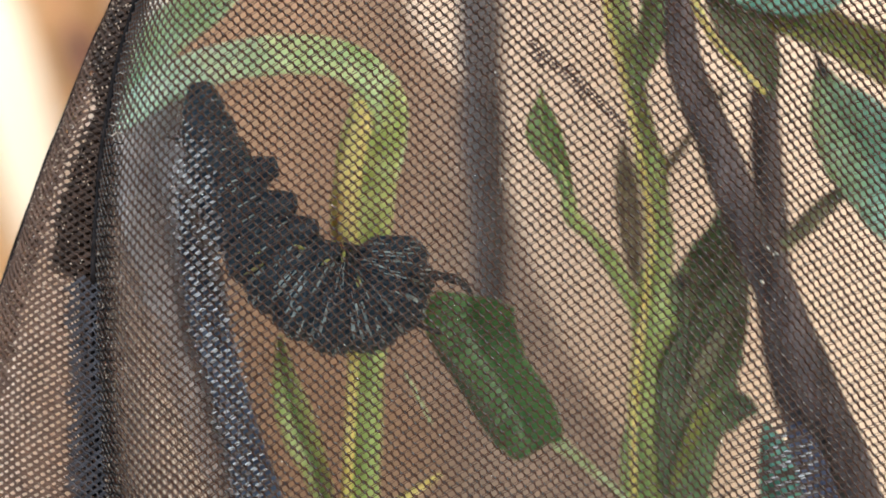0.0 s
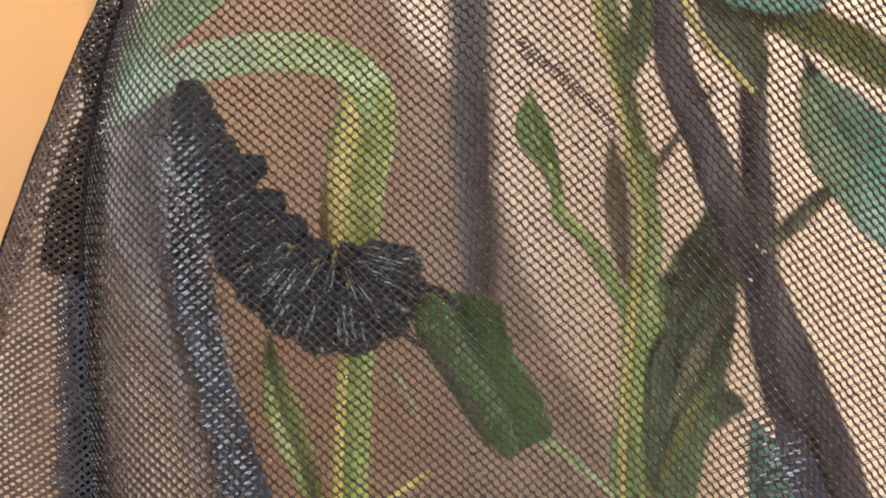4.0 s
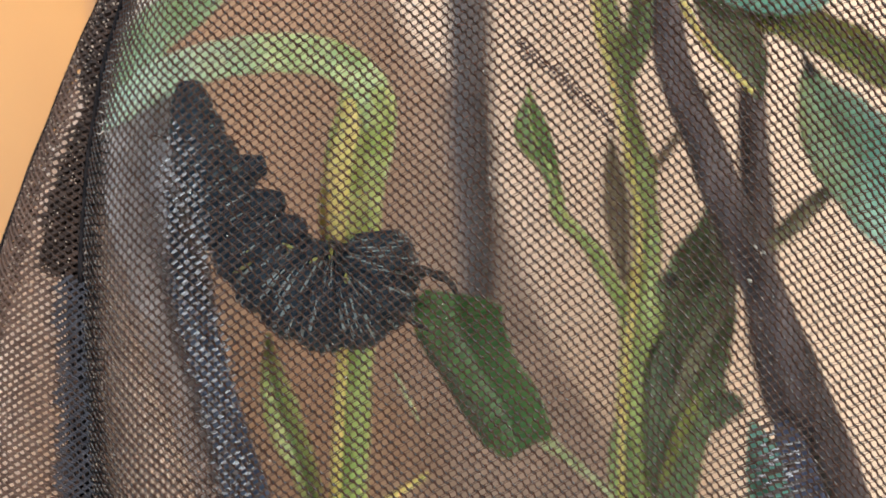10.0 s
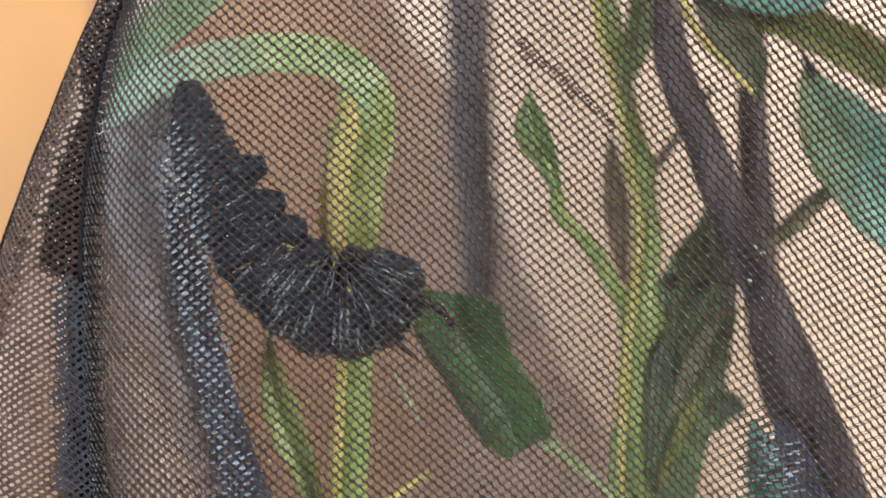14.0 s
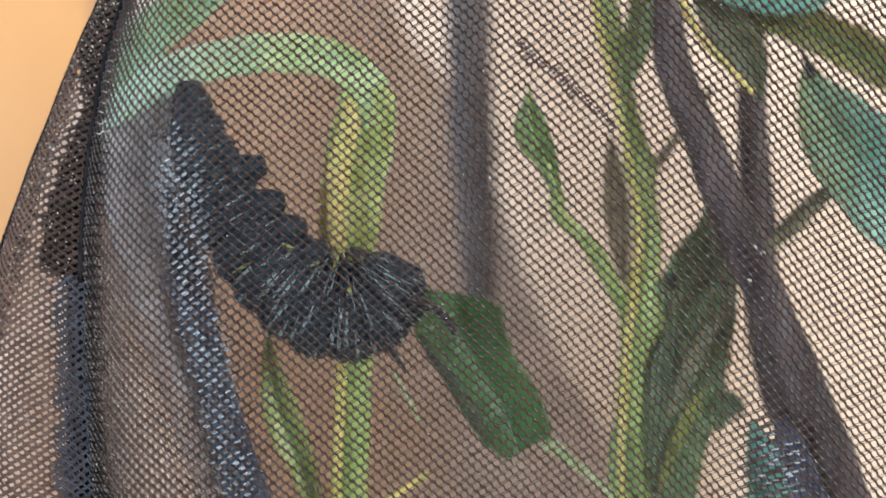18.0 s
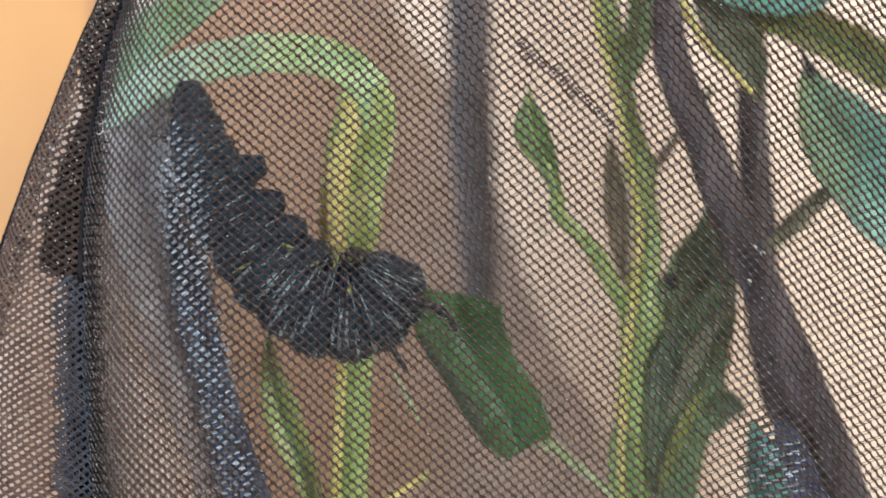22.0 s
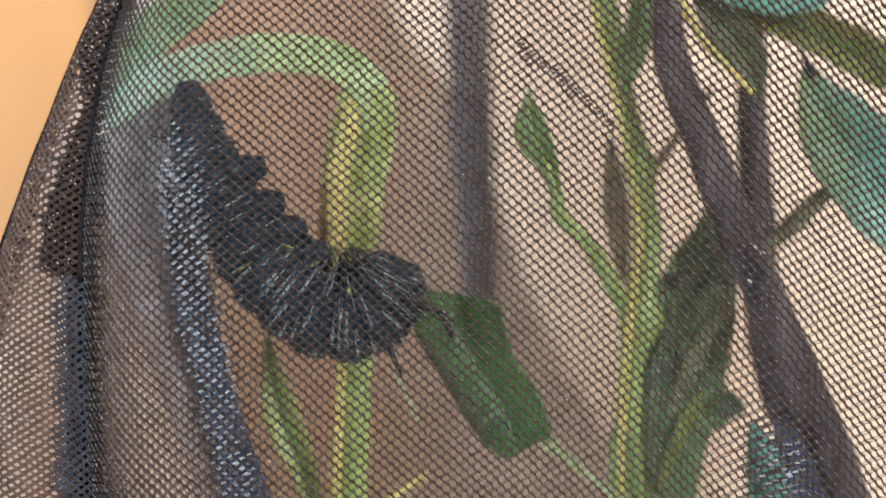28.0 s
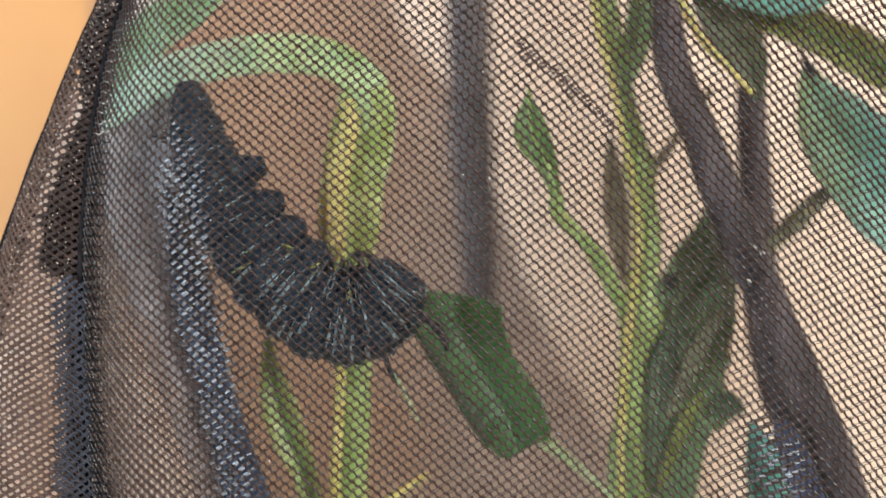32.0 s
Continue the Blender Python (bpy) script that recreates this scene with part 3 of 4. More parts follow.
# a pine plank stands behind the cage at first and is then drawn aside along the table
plank = empty("pine_plank", (-195, 260, 0), "knotty orange pine plank standing behind the cage", "plank")
part("plank_board", box_bm((-330, 250, 0), (-60, 270, 420), 2), PLANKWOOD, plank)


def patch_bm(cx, cz, half_long, half_wide, lean, proud):
    """A flat rounded figure of the wood's grain, a hair proud of the plank's face."""
    bm = bmesh.new()
    ring = []
    for s in range(28):
        a = 2 * math.pi * s / 28
        x, z = math.cos(a) * half_wide, math.sin(a) * half_long * (1 + 0.08 * noise.noise(Vector((math.cos(a) * 2, math.sin(a) * 2, cx))))
        c, d = math.cos(radians(lean)), math.sin(radians(lean))
        ring.append(bm.verts.new(mm((cx + x * c - z * d, 250 - proud, cz + x * d + z * c))))
    f = bm.faces.new(ring)
    back = bmesh.ops.extrude_face_region(bm, geom=[f])
    for v in back["geom"]:
        if isinstance(v, bmesh.types.BMVert):
            v.co.y = 0.2502
    bmesh.ops.recalc_face_normals(bm, faces=bm.faces)
    return bm


# The pale band paints a blown-out sun highlight onto the plank.
part("sun_band", patch_bm(-129, 184, 60, 10.0, 14, 0.3), SUNBAND, plank, "pale cream band, a painted sun highlight", False)
part("grain", patch_bm(-119.5, 226, 24, 2.6, 22, 0.35), KNOTWOOD, plank, "reddish grain running into the knot", False)
part("knot", patch_bm(-112.0, 209, 11, 5.0, 14, 0.5), KNOT, plank, "dark red-brown knot", False)

# ---- plants ----
arch = empty("arching_plant", (-10, 15, 4), "yellow-green milkweed stem with an arching pale leaf", "plant")
part("stem", tube_bm([(-9.2, 13.0, -12.7, 1.53), (-9.6, 13.0, 87.6, 1.77), (-9.6, 13.0, 122.9, 1.83), (-9.4, 13.0, 131.2, 1.83), (-9.1, 13.0, 139.4, 1.95), (-9.0, 13.0, 146.5, 2.12), (-9.1, 13.0, 151.2, 1.77)], 12, 8, 0.06, 0.8), STEM, arch)
part("stem_edge", tube_bm([(-11.2, 11.4, 105.8, 0.52), (-11.1, 11.4, 123.3, 0.58), (-10.8, 11.4, 131.4, 0.58), (-10.4, 11.4, 139.6, 0.58), (-10.4, 11.4, 146.6, 0.58), (-10.5, 11.4, 152.4, 0.52)], 8, 8), YELLOW, arch, "yellow ridge of the stem")
part("leaf_ridge", tube_bm([(-11.1, 10.2, 150.1, 0.92), (-10.9, 10.2, 153.5, 1.08), (-10.4, 10.2, 158.1, 1.10), (-9.8, 10.2, 162.2, 1.04), (-9.7, 10.2, 165.3, 0.58)], 12, 8, 0.2, 0.4), YELLOW, arch, "yellow ridge of the folded leaf")
leaf(arch, [(-9.6, 11.5, 149.5, 2.33), (-9.6, 11.5, 152.4, 3.20), (-9.3, 11.5, 156.5, 3.20), (-8.7, 11.5, 160.5, 3.22), (-7.8, 11.5, 164.0, 3.03), (-8.1, 11.5, 166.4, 2.68)], LIME, None, 0.34, "folded lime green leaf with a yellow midrib", cup=0.2, seed=1.0)
leaf(arch, [(-6.8, 12.0, 157.1, 0.82), (-6.5, 11.8, 161.2, 1.52), (-6.8, 11.5, 164.6, 1.86), (-8.4, 11.2, 167.5, 2.09), (-11.8, 11.0, 169.6, 1.97), (-16.4, 10.8, 170.1, 2.03), (-21.0, 10.5, 169.7, 1.97), (-25.6, 10.2, 168.6, 1.96), (-29.6, 10.0, 166.8, 1.90), (-32.7, 9.8, 164.4, 1.49), (-35.8, 9.5, 161.5, 0.34)], ARCHLEAF, None, label="pale green arching leaf seen from below", cup=0.12, wave=0.08, seed=2.0)
leaf(arch, [(-13.4, 15.0, 122.5, 0.96), (-14.6, 14.8, 126.7, 1.44), (-16.1, 14.6, 130.4, 1.91), (-17.2, 14.4, 134.0, 1.79), (-18.0, 14.2, 137.6, 1.07), (-18.4, 14.0, 141.1, 0.24)], STEM, LEAF, 0.2, "narrow folded green leaf", cup=0.5, seed=3.0)
part("tendril", tube_bm([(-5.0, 8.0, 137.9, 0.14), (-4.0, 8.0, 136.0, 0.22), (-3.1, 8.0, 134.2, 0.22), (-2.3, 8.0, 132.6, 0.12)], 6, 8), STALK, arch, "pale dry tendril")
part("side_twig", tube_bm([(-8.4, 12.0, 122.0, 0.55), (-5.5, 12.0, 124.1, 0.50), (-3.4, 12.0, 125.5, 0.44), (-1.4, 12.0, 126.8, 0.22)], 8, 8), YELLOW, arch, "yellow side shoot")
leaf(arch, [(-34.5, 11.0, 166.3, 1.16), (-31.6, 11.0, 169.8, 2.21), (-28.7, 11.0, 173.0, 2.32), (-25.2, 11.0, 175.3, 2.09), (-20.5, 11.0, 179.1, 0.58)], PALE, None, label="green leaf tip", cup=0.3, seed=4.0)

tall = empty("tall_plant", (18, 18, 4), "green milkweed plant with a stout ribbed stem", "plant")
part("stem", tube_bm([(20.7, 17.0, -11.7, 1.82), (20.6, 17.0, 91.7, 1.95), (20.6, 17.0, 122.1, 2.07), (20.4, 17.0, 130.6, 1.95), (20.8, 17.0, 137.9, 1.82), (21.5, 17.0, 145.2, 1.70), (22.0, 17.0, 151.3, 1.52), (21.4, 17.0, 157.4, 1.34), (20.2, 17.0, 163.4, 1.22), (19.0, 17.0, 169.5, 1.22), (17.9, 17.0, 174.4, 1.34), (16.8, 17.0, 181.7, 1.46)], 14, 8, 0.06, 1.0, (0.42, 0.66)), STEM, tall)
part("stem_edge", tube_bm([(18.9, 15.0, 110.5, 0.48), (18.9, 15.0, 122.5, 0.48), (18.9, 15.0, 130.9, 0.48), (19.4, 15.0, 138.1, 0.48), (20.2, 15.0, 145.3, 0.48), (20.8, 15.0, 151.3, 0.42), (20.2, 15.0, 157.2, 0.36), (18.9, 15.0, 163.2, 0.36), (17.6, 15.0, 169.2, 0.42), (16.4, 15.0, 174.0, 0.42), (15.2, 15.0, 181.2, 0.42)], 8, 8), YELLOW, tall, "yellow ridge of the stem")
leaf(tall, [(18.9, 15.5, 166.3, 0.36), (20.1, 15.5, 169.9, 1.20), (20.9, 15.5, 173.5, 1.56), (21.5, 15.5, 177.1, 1.56), (22.0, 15.5, 181.3, 1.20)], DEEP, label="dark green leaf base", cup=0.3, seed=5.0)
leaf(tall, [(22.2, 16.6, 133.1, 0.60), (23.8, 16.6, 138.5, 2.60), (26.0, 16.6, 143.7, 3.80), (27.6, 16.6, 148.2, 3.40), (28.6, 16.6, 151.9, 1.90), (28.4, 16.6, 154.8, 0.30)], FOLIAGE, DARK, 0.16, "dark green folded leaf", cup=0.3, seed=6.0)
leaf(tall, [(23.2, 16.0, 123.5, 1.20), (25.0, 16.0, 128.9, 2.60), (26.4, 16.0, 134.1, 3.10), (27.9, 16.0, 138.9, 2.70), (29.5, 16.0, 143.1, 1.80), (31.0, 16.0, 146.4, 0.50)], FOLIAGE, None, 0.16, "dark green folded leaf", cup=0.3, seed=7.0)
leaf(tall, [(22.5, 15.3, 126.3, 0.70), (24.3, 15.3, 129.4, 2.10), (26.3, 15.3, 132.2, 2.50), (28.7, 15.3, 133.1, 2.20), (30.5, 15.3, 133.4, 1.50), (32.0, 15.3, 132.8, 0.30)], FOLIAGE, None, 0.16, "dark green crumpled leaf", cup=0.3, seed=8.0, wave=0.3)
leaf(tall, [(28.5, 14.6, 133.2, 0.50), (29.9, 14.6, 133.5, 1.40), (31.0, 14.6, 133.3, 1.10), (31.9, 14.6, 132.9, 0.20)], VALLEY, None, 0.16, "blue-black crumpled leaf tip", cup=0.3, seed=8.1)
leaf(tall, [(24.6, 14.9, 120.7, 2.10), (24.9, 14.9, 124.9, 2.00), (26.2, 14.9, 128.5, 1.50), (27.5, 14.9, 130.8, 0.40)], FOLIAGE, None, 0.16, "dark green hanging leaf", cup=0.3, seed=8.2)
# Strips in darker and paler greens put the folds' shade and light into colour.
leaf(tall, [(22.5, 15.0, 124.6, 0.60), (22.6, 15.0, 129.1, 1.20), (23.0, 15.0, 134.2, 1.40), (23.2, 15.0, 138.1, 1.10), (24.6, 15.0, 141.7, 0.30)], VALLEY, None, 0.16, "fold of leaf with its shade painted blackish green", cup=0.3, seed=8.25)
leaf(tall, [(23.8, 14.6, 132.3, 0.30), (25.1, 14.6, 135.1, 0.72), (26.5, 14.6, 138.4, 0.90), (28.2, 14.6, 141.4, 0.76), (30.1, 14.6, 144.3, 0.20)], RIDGE, None, 0.16, "fold of leaf painted as lit in grey-olive", cup=0.3, seed=8.3)
leaf(tall, [(22.9, 14.4, 124.9, 0.25), (24.2, 14.4, 128.5, 0.68), (25.7, 14.4, 132.1, 0.70), (27.5, 14.4, 135.2, 0.25)], OLIVE, None, 0.16, "fold of leaf painted as lit in olive", cup=0.3, seed=8.4)
leaf(tall, [(24.1, 15.6, 142.8, 0.30), (25.9, 15.6, 146.5, 1.10), (27.4, 15.6, 148.9, 1.10), (28.5, 15.6, 151.3, 0.30)], DARK, None, 0.16, "fold of leaf toned in dark olive", cup=0.3, seed=8.6)
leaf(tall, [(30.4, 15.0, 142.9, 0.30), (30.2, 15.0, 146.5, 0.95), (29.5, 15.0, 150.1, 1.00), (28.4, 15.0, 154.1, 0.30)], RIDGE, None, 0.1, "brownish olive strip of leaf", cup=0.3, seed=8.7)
part("leaf_scar", tube_bm([(23.5, 15.0, 147.5, 0.24), (24.0, 15.0, 146.8, 0.48), (24.3, 15.0, 145.9, 0.24)], 8, 5), HORN, tall, "dark leaf scar")
leaf(tall, [(19.5, 15.0, 120.7, 0.36), (19.2, 15.0, 124.9, 1.56), (18.8, 15.0, 128.5, 1.32), (18.7, 15.0, 132.1, 0.48)], DEEP, label="small dark leaf base", cup=0.3, seed=8.5)
bud = leaf(tall, [(11.6, 10.0, 155.5, 0.52), (10.6, 10.0, 158.7, 1.15), (9.2, 10.0, 161.3, 1.78), (8.8, 10.0, 163.3, 1.50), (8.8, 10.0, 165.3, 0.46), (8.8, 10.0, 166.5, 0.12)], LEAF, STEM, 0.15, "small bright green leaf bud", cup=0.3, seed=9.0)
part("bud_stalk", tube_bm([(10.6, 10.0, 158.7, 0.46), (11.7, 11.0, 155.6, 0.75), (12.2, 12.0, 153.6, 0.88), (14.5, 13.0, 151.2, 0.71), (16.5, 14.0, 148.8, 0.95), (18.1, 15.0, 146.2, 0.84), (19.6, 16.0, 142.8, 0.60)], 10, 8, 0.12), STEM, tall, "thin knobbly green stalk")
leaf(tall, [(19.7, 18.5, 146.4, 0.37), (19.3, 18.5, 150.1, 1.05), (18.8, 18.5, 154.4, 1.41), (18.5, 18.5, 158.1, 1.11), (18.2, 18.5, 162.4, 0.25)], DRY, label="dry brown leaf sliver", cup=0.3, seed=10.0)
leaf(tall, [(17.6, 11.0, 124.5, 0.41), (14.7, 11.0, 127.0, 0.46), (12.4, 11.0, 128.9, 0.58), (10.4, 11.0, 130.4, 0.93)], STALK, label="pale leaf stalk", cup=0.2, seed=10.5)
leaf(tall, [(8.1, 11.0, 129.3, 1.04), (7.9, 11.0, 129.7, 2.55), (7.6, 11.0, 131.0, 3.60), (6.4, 11.0, 133.8, 3.66), (4.5, 11.0, 137.0, 3.60), (2.5, 11.0, 140.5, 4.18), (1.7, 11.0, 142.5, 4.64), (1.5, 11.0, 143.8, 4.53), (1.5, 11.0, 144.7, 4.06), (1.6, 11.0, 145.4, 3.13)], MID, None, 0.1, "broad green leaf by the caterpillar", cup=0.18, wave=0.1, seed=11.0, across=14)
# Darker strip that paints the shade along the blade's folded edge.
part("leaf_fold", tube_bm([(-2.6, 9.8, 141.4, 0.17), (-0.4, 9.8, 138.3, 0.57), (1.9, 9.8, 134.8, 0.75), (3.5, 9.8, 132.0, 0.63), (4.5, 9.8, 130.2, 0.17)], 10, 6, 0.1, 0.35), FOLDSHADE, tall, "fold of the broad leaf, its shade painted dark")
for nm, pts, mt, lab in (("twig", [(21.4, 12.0, 193.3, 1.5), (23.0, 11.8, 177.5, 1.55), (23.7, 11.6, 169.3, 1.85), (27.0, 11.4, 160.5, 2.0), (30.1, 11.2, 152.4, 2.15), (32.6, 11.0, 146.6, 2.15), (35.4, 10.8, 139.6, 2.2), (38.3, 10.6, 132.7, 2.25), (41.4, 10.4, 124.6, 2.2), (49.6, 10.2, 100.5, 2.6), (83.8, 10.0, 2.7, 3.45)], TWIG, "dark brown woody twig leaning in the cage"),
                         ("twig", [(33.6, 18.0, 189.3, 1.35), (33.5, 18.0, 175.8, 1.47), (33.5, 18.0, 164.8, 1.59), (33.9, 18.0, 156.8, 1.84), (34.2, 18.0, 149.4, 1.96), (34.7, 18.0, 142.7, 1.84), (36.3, 18.0, 135.4, 2.08), (39.0, 18.0, 128.0, 2.08), (41.4, 18.0, 121.9, 2.08), (47.6, 18.0, 103.5, 2.21), (86.8, 18.0, -25.2, 2.45)], TWIG, "dark brown twig behind the leaning one")):
    tw = empty(nm, (pts[-1][0], pts[-1][1], 4), lab, "twig", "twigs in the cage")
    part("branch", tube_bm(pts, 20, 14, 0.042, 1.0, ()), mt, tw)
    if pts[0][1] > 15:
        part("side_shoot", tube_bm([(34.5, 17.0, 150.1, 0.95), (37.5, 17.0, 152.5, 1.0), (39.9, 17.0, 154.8, 1.0), (42.7, 17.0, 157.5, 0.65)], 10, 6, 0.1), RIDGE, tw, "short dry side shoot")
        part("side_shoot", tube_bm([(22.3, 17.0, 158.0, 0.43), (24.0, 17.0, 160.4, 0.55), (25.8, 17.0, 163.1, 0.43), (28.9, 17.0, 167.1, 0.43)], 8, 6, 0.1), DRY, tw, "short dry side shoot")
    else:
        for a in ((30.6, 5.6, 150.2), (31.0, 5.4, 149.6), (31.5, 5.4, 149.7), (30.1, 5.6, 146.9)):
            part("fleck", tube_bm([(a[0] - 0.2, a[1], a[2] + 0.15, 0.06), (a[0] + 0.1, a[1], a[2], 0.14), (a[0] + 0.25, a[1], a[2] - 0.2, 0.05)], 6, 3), FLECK, tw, "pale shiny fleck")

upper = empty("leafy_shoot", (70, 22, 4), "leafy milkweed shoot with blue-green leaves", "plant")
part("stem", tube_bm([(76.8, 22.0, -11.6, 1.64), (70.5, 22.0, 89.5, 1.64), (61.6, 22.0, 133.6, 1.64), (58.6, 22.0, 150.0, 1.52), (57.6, 22.0, 166.0, 1.26), (57.0, 22.0, 184.0, 1.01)], 12, 8), STEM, upper)
leaf(upper, [(57.7, 16.0, 147.0, 1.81), (54.1, 16.0, 150.1, 3.98), (49.1, 16.0, 154.5, 5.19), (44.7, 16.0, 159.1, 5.07), (41.3, 16.0, 163.7, 3.98), (39.5, 16.0, 167.4, 1.81), (38.9, 16.0, 170.1, 0.24)], GRADED, None, 0.15, "glossy blue-green leaf with a dark tip", cup=0.25, seed=12.0, across=14)
part("leaf_tip", tube_bm([(38.0, 15.5, 171.5, 0.09), (38.4, 15.5, 170.5, 0.24), (39.0, 15.5, 169.3, 0.48), (39.6, 15.5, 168.3, 0.18)], 8, 6), HORN, upper, "withered black leaf tip")
leaf(upper, [(54.9, 15.0, 164.4, 2.40), (48.9, 15.0, 168.0, 2.52), (42.9, 15.0, 171.3, 2.40), (36.9, 15.0, 174.0, 2.16), (30.9, 15.0, 175.9, 1.80), (24.9, 15.0, 178.2, 0.72)], OLIVE, LEAF, 0.2, "olive green leaf", cup=0.3, seed=13.0)
leaf(upper, [(41.3, 12.0, 178.1, 1.17), (37.8, 12.0, 176.5, 1.99), (33.7, 12.0, 176.3, 2.11), (29.6, 12.0, 176.8, 1.40), (27.3, 12.0, 178.1, 0.47)], TEAL, None, label="pale blue-green leaf edge", cup=0.25, seed=14.0)
leaf(upper, [(27.1, 14.0, 178.6, 1.19), (28.4, 14.0, 175.6, 2.14), (30.7, 14.0, 172.0, 2.50), (32.3, 14.0, 169.1, 1.90), (33.2, 14.0, 165.8, 0.36)], DARK, None, label="dark olive drooping leaf", cup=0.35, seed=15.0)
part("yellow_stalk", tube_bm([(23.2, 6.0, 175.7, 0.39), (24.1, 6.0, 173.5, 0.45), (25.7, 6.0, 170.6, 0.39), (28.2, 6.0, 167.9, 0.39), (30.6, 6.0, 165.4, 0.45)], 8, 8, 0.1), YELLOW, upper, "thin yellow stalk")

low = empty("low_leaf", (38, 14, 4), "blue-green leaf low in the cage", "plant")
part("stem", tube_bm([(36.6, 14.0, -8.0, 0.71), (36.0, 14.0, 93.0, 0.71), (35.3, 14.0, 122.7, 0.71)], 8, 8), STEM, low)
leaf(low, [(35.4, 13.0, 117.0, 1.18), (34.7, 13.0, 122.9, 2.71), (33.8, 13.0, 126.5, 2.36), (33.0, 13.0, 129.4, 1.53), (32.2, 13.0, 132.1, 0.24)], TEAL, None, label="blue-green leaf", cup=0.3, seed=16.0)

cloth = empty("cloth_strip", (-25, 24, 4), "blue-grey cloth strip hanging inside the corner", "cloth")
part("grey_fold", blade_bm([(-32.4, 12.6, 170.0, 2.35), (-31.4, 12.6, 164.8, 3.64), (-31.2, 12.6, 159.5, 4.94), (-30.0, 12.6, 154.8, 4.82), (-29.2, 12.6, 149.5, 4.94), (-27.7, 12.6, 143.6, 4.35), (-26.2, 12.6, 137.7, 3.64), (-24.6, 12.6, 131.3, 2.94), (-22.8, 12.6, 123.0, 2.35), (-20.2, 12.6, 99.5, 1.76)], cup=0.3, thick=0.6, seed=20.0), GREYCLOTH, cloth, "lavender-grey fold")
part("blue_fold", blade_bm([(-28.3, 11.0, 156.4, 0.17), (-27.6, 11.0, 152.4, 0.58), (-26.6, 11.0, 147.7, 1.39), (-25.1, 11.0, 142.5, 1.86), (-23.1, 11.0, 135.6, 1.74), (-21.2, 11.0, 129.2, 1.97), (-19.6, 11.0, 123.4, 2.32), (-13.0, 11.0, 100.2, 2.32), (-4.9, 11.0, -4.3, 1.74)], cup=0.4, thick=0.6, seed=21.0), BLUECLOTH, cloth, "dark blue fold")
scrap = empty("cloth_scrap", (40, 14, 4), "small blue-grey scrap of cloth by the twig", "cloth")
part("fold", blade_bm([(34.0, 9.0, 132.5, 0.80), (35.3, 9.0, 129.5, 1.48), (36.5, 9.0, 126.1, 1.60), (38.0, 9.0, 122.1, 1.48), (42.6, 9.0, 100.9, 1.48), (58.0, 9.0, -7.5, 1.48)], cup=0.3, thick=0.5, seed=22.0), NAVYCLOTH, scrap)

# ---- the caterpillar ----
BODY = [(-25.2, 6.5, 166.3, 1.34), (-24.8, 6.5, 163.5, 2.35), (-24.1, 6.5, 160.6, 2.96), (-22.9, 6.5, 157.4, 3.47), (-21.5, 6.5, 154.4, 3.80), (-19.8, 6.5, 151.7, 4.14), (-17.8, 6.5, 149.2, 4.59), (-15.4, 6.5, 146.8, 4.92), (-13.0, 6.5, 145.0, 5.15), (-10.4, 6.5, 144.2, 5.26), (-7.9, 6.5, 144.5, 5.15), (-6.1, 6.5, 145.8, 4.65), (-5.2, 6.5, 147.8, 3.85), (-4.6, 6.5, 149.6, 2.6)]
SEGS = 13
caterpillar = empty("caterpillar", BODY[0][:3], "dark striped caterpillar hanging in a J shape", "caterpillar")
ROOT = Vector(BODY[0][:3])


def rest_frames():
    """Start frames of the segments: x along the body, z towards the viewer's side, built from the centre line."""
    out = []
    for i in range(SEGS + 1):
        c = Vector(BODY[i][:3])
        d = Vector(BODY[min(i + 1, SEGS)][:3]) - Vector(BODY[max(i - 1, 0)][:3])
        ang = math.atan2(d.z, d.x)
        out.append((c, ang, BODY[i][3]))
    return out


FRAMES = rest_frames()


def local(i):
    c, ang, r = FRAMES[i]
    return Matrix.Translation(mm(c - ROOT)) @ Matrix.Rotation(-ang, 4, 'Y')


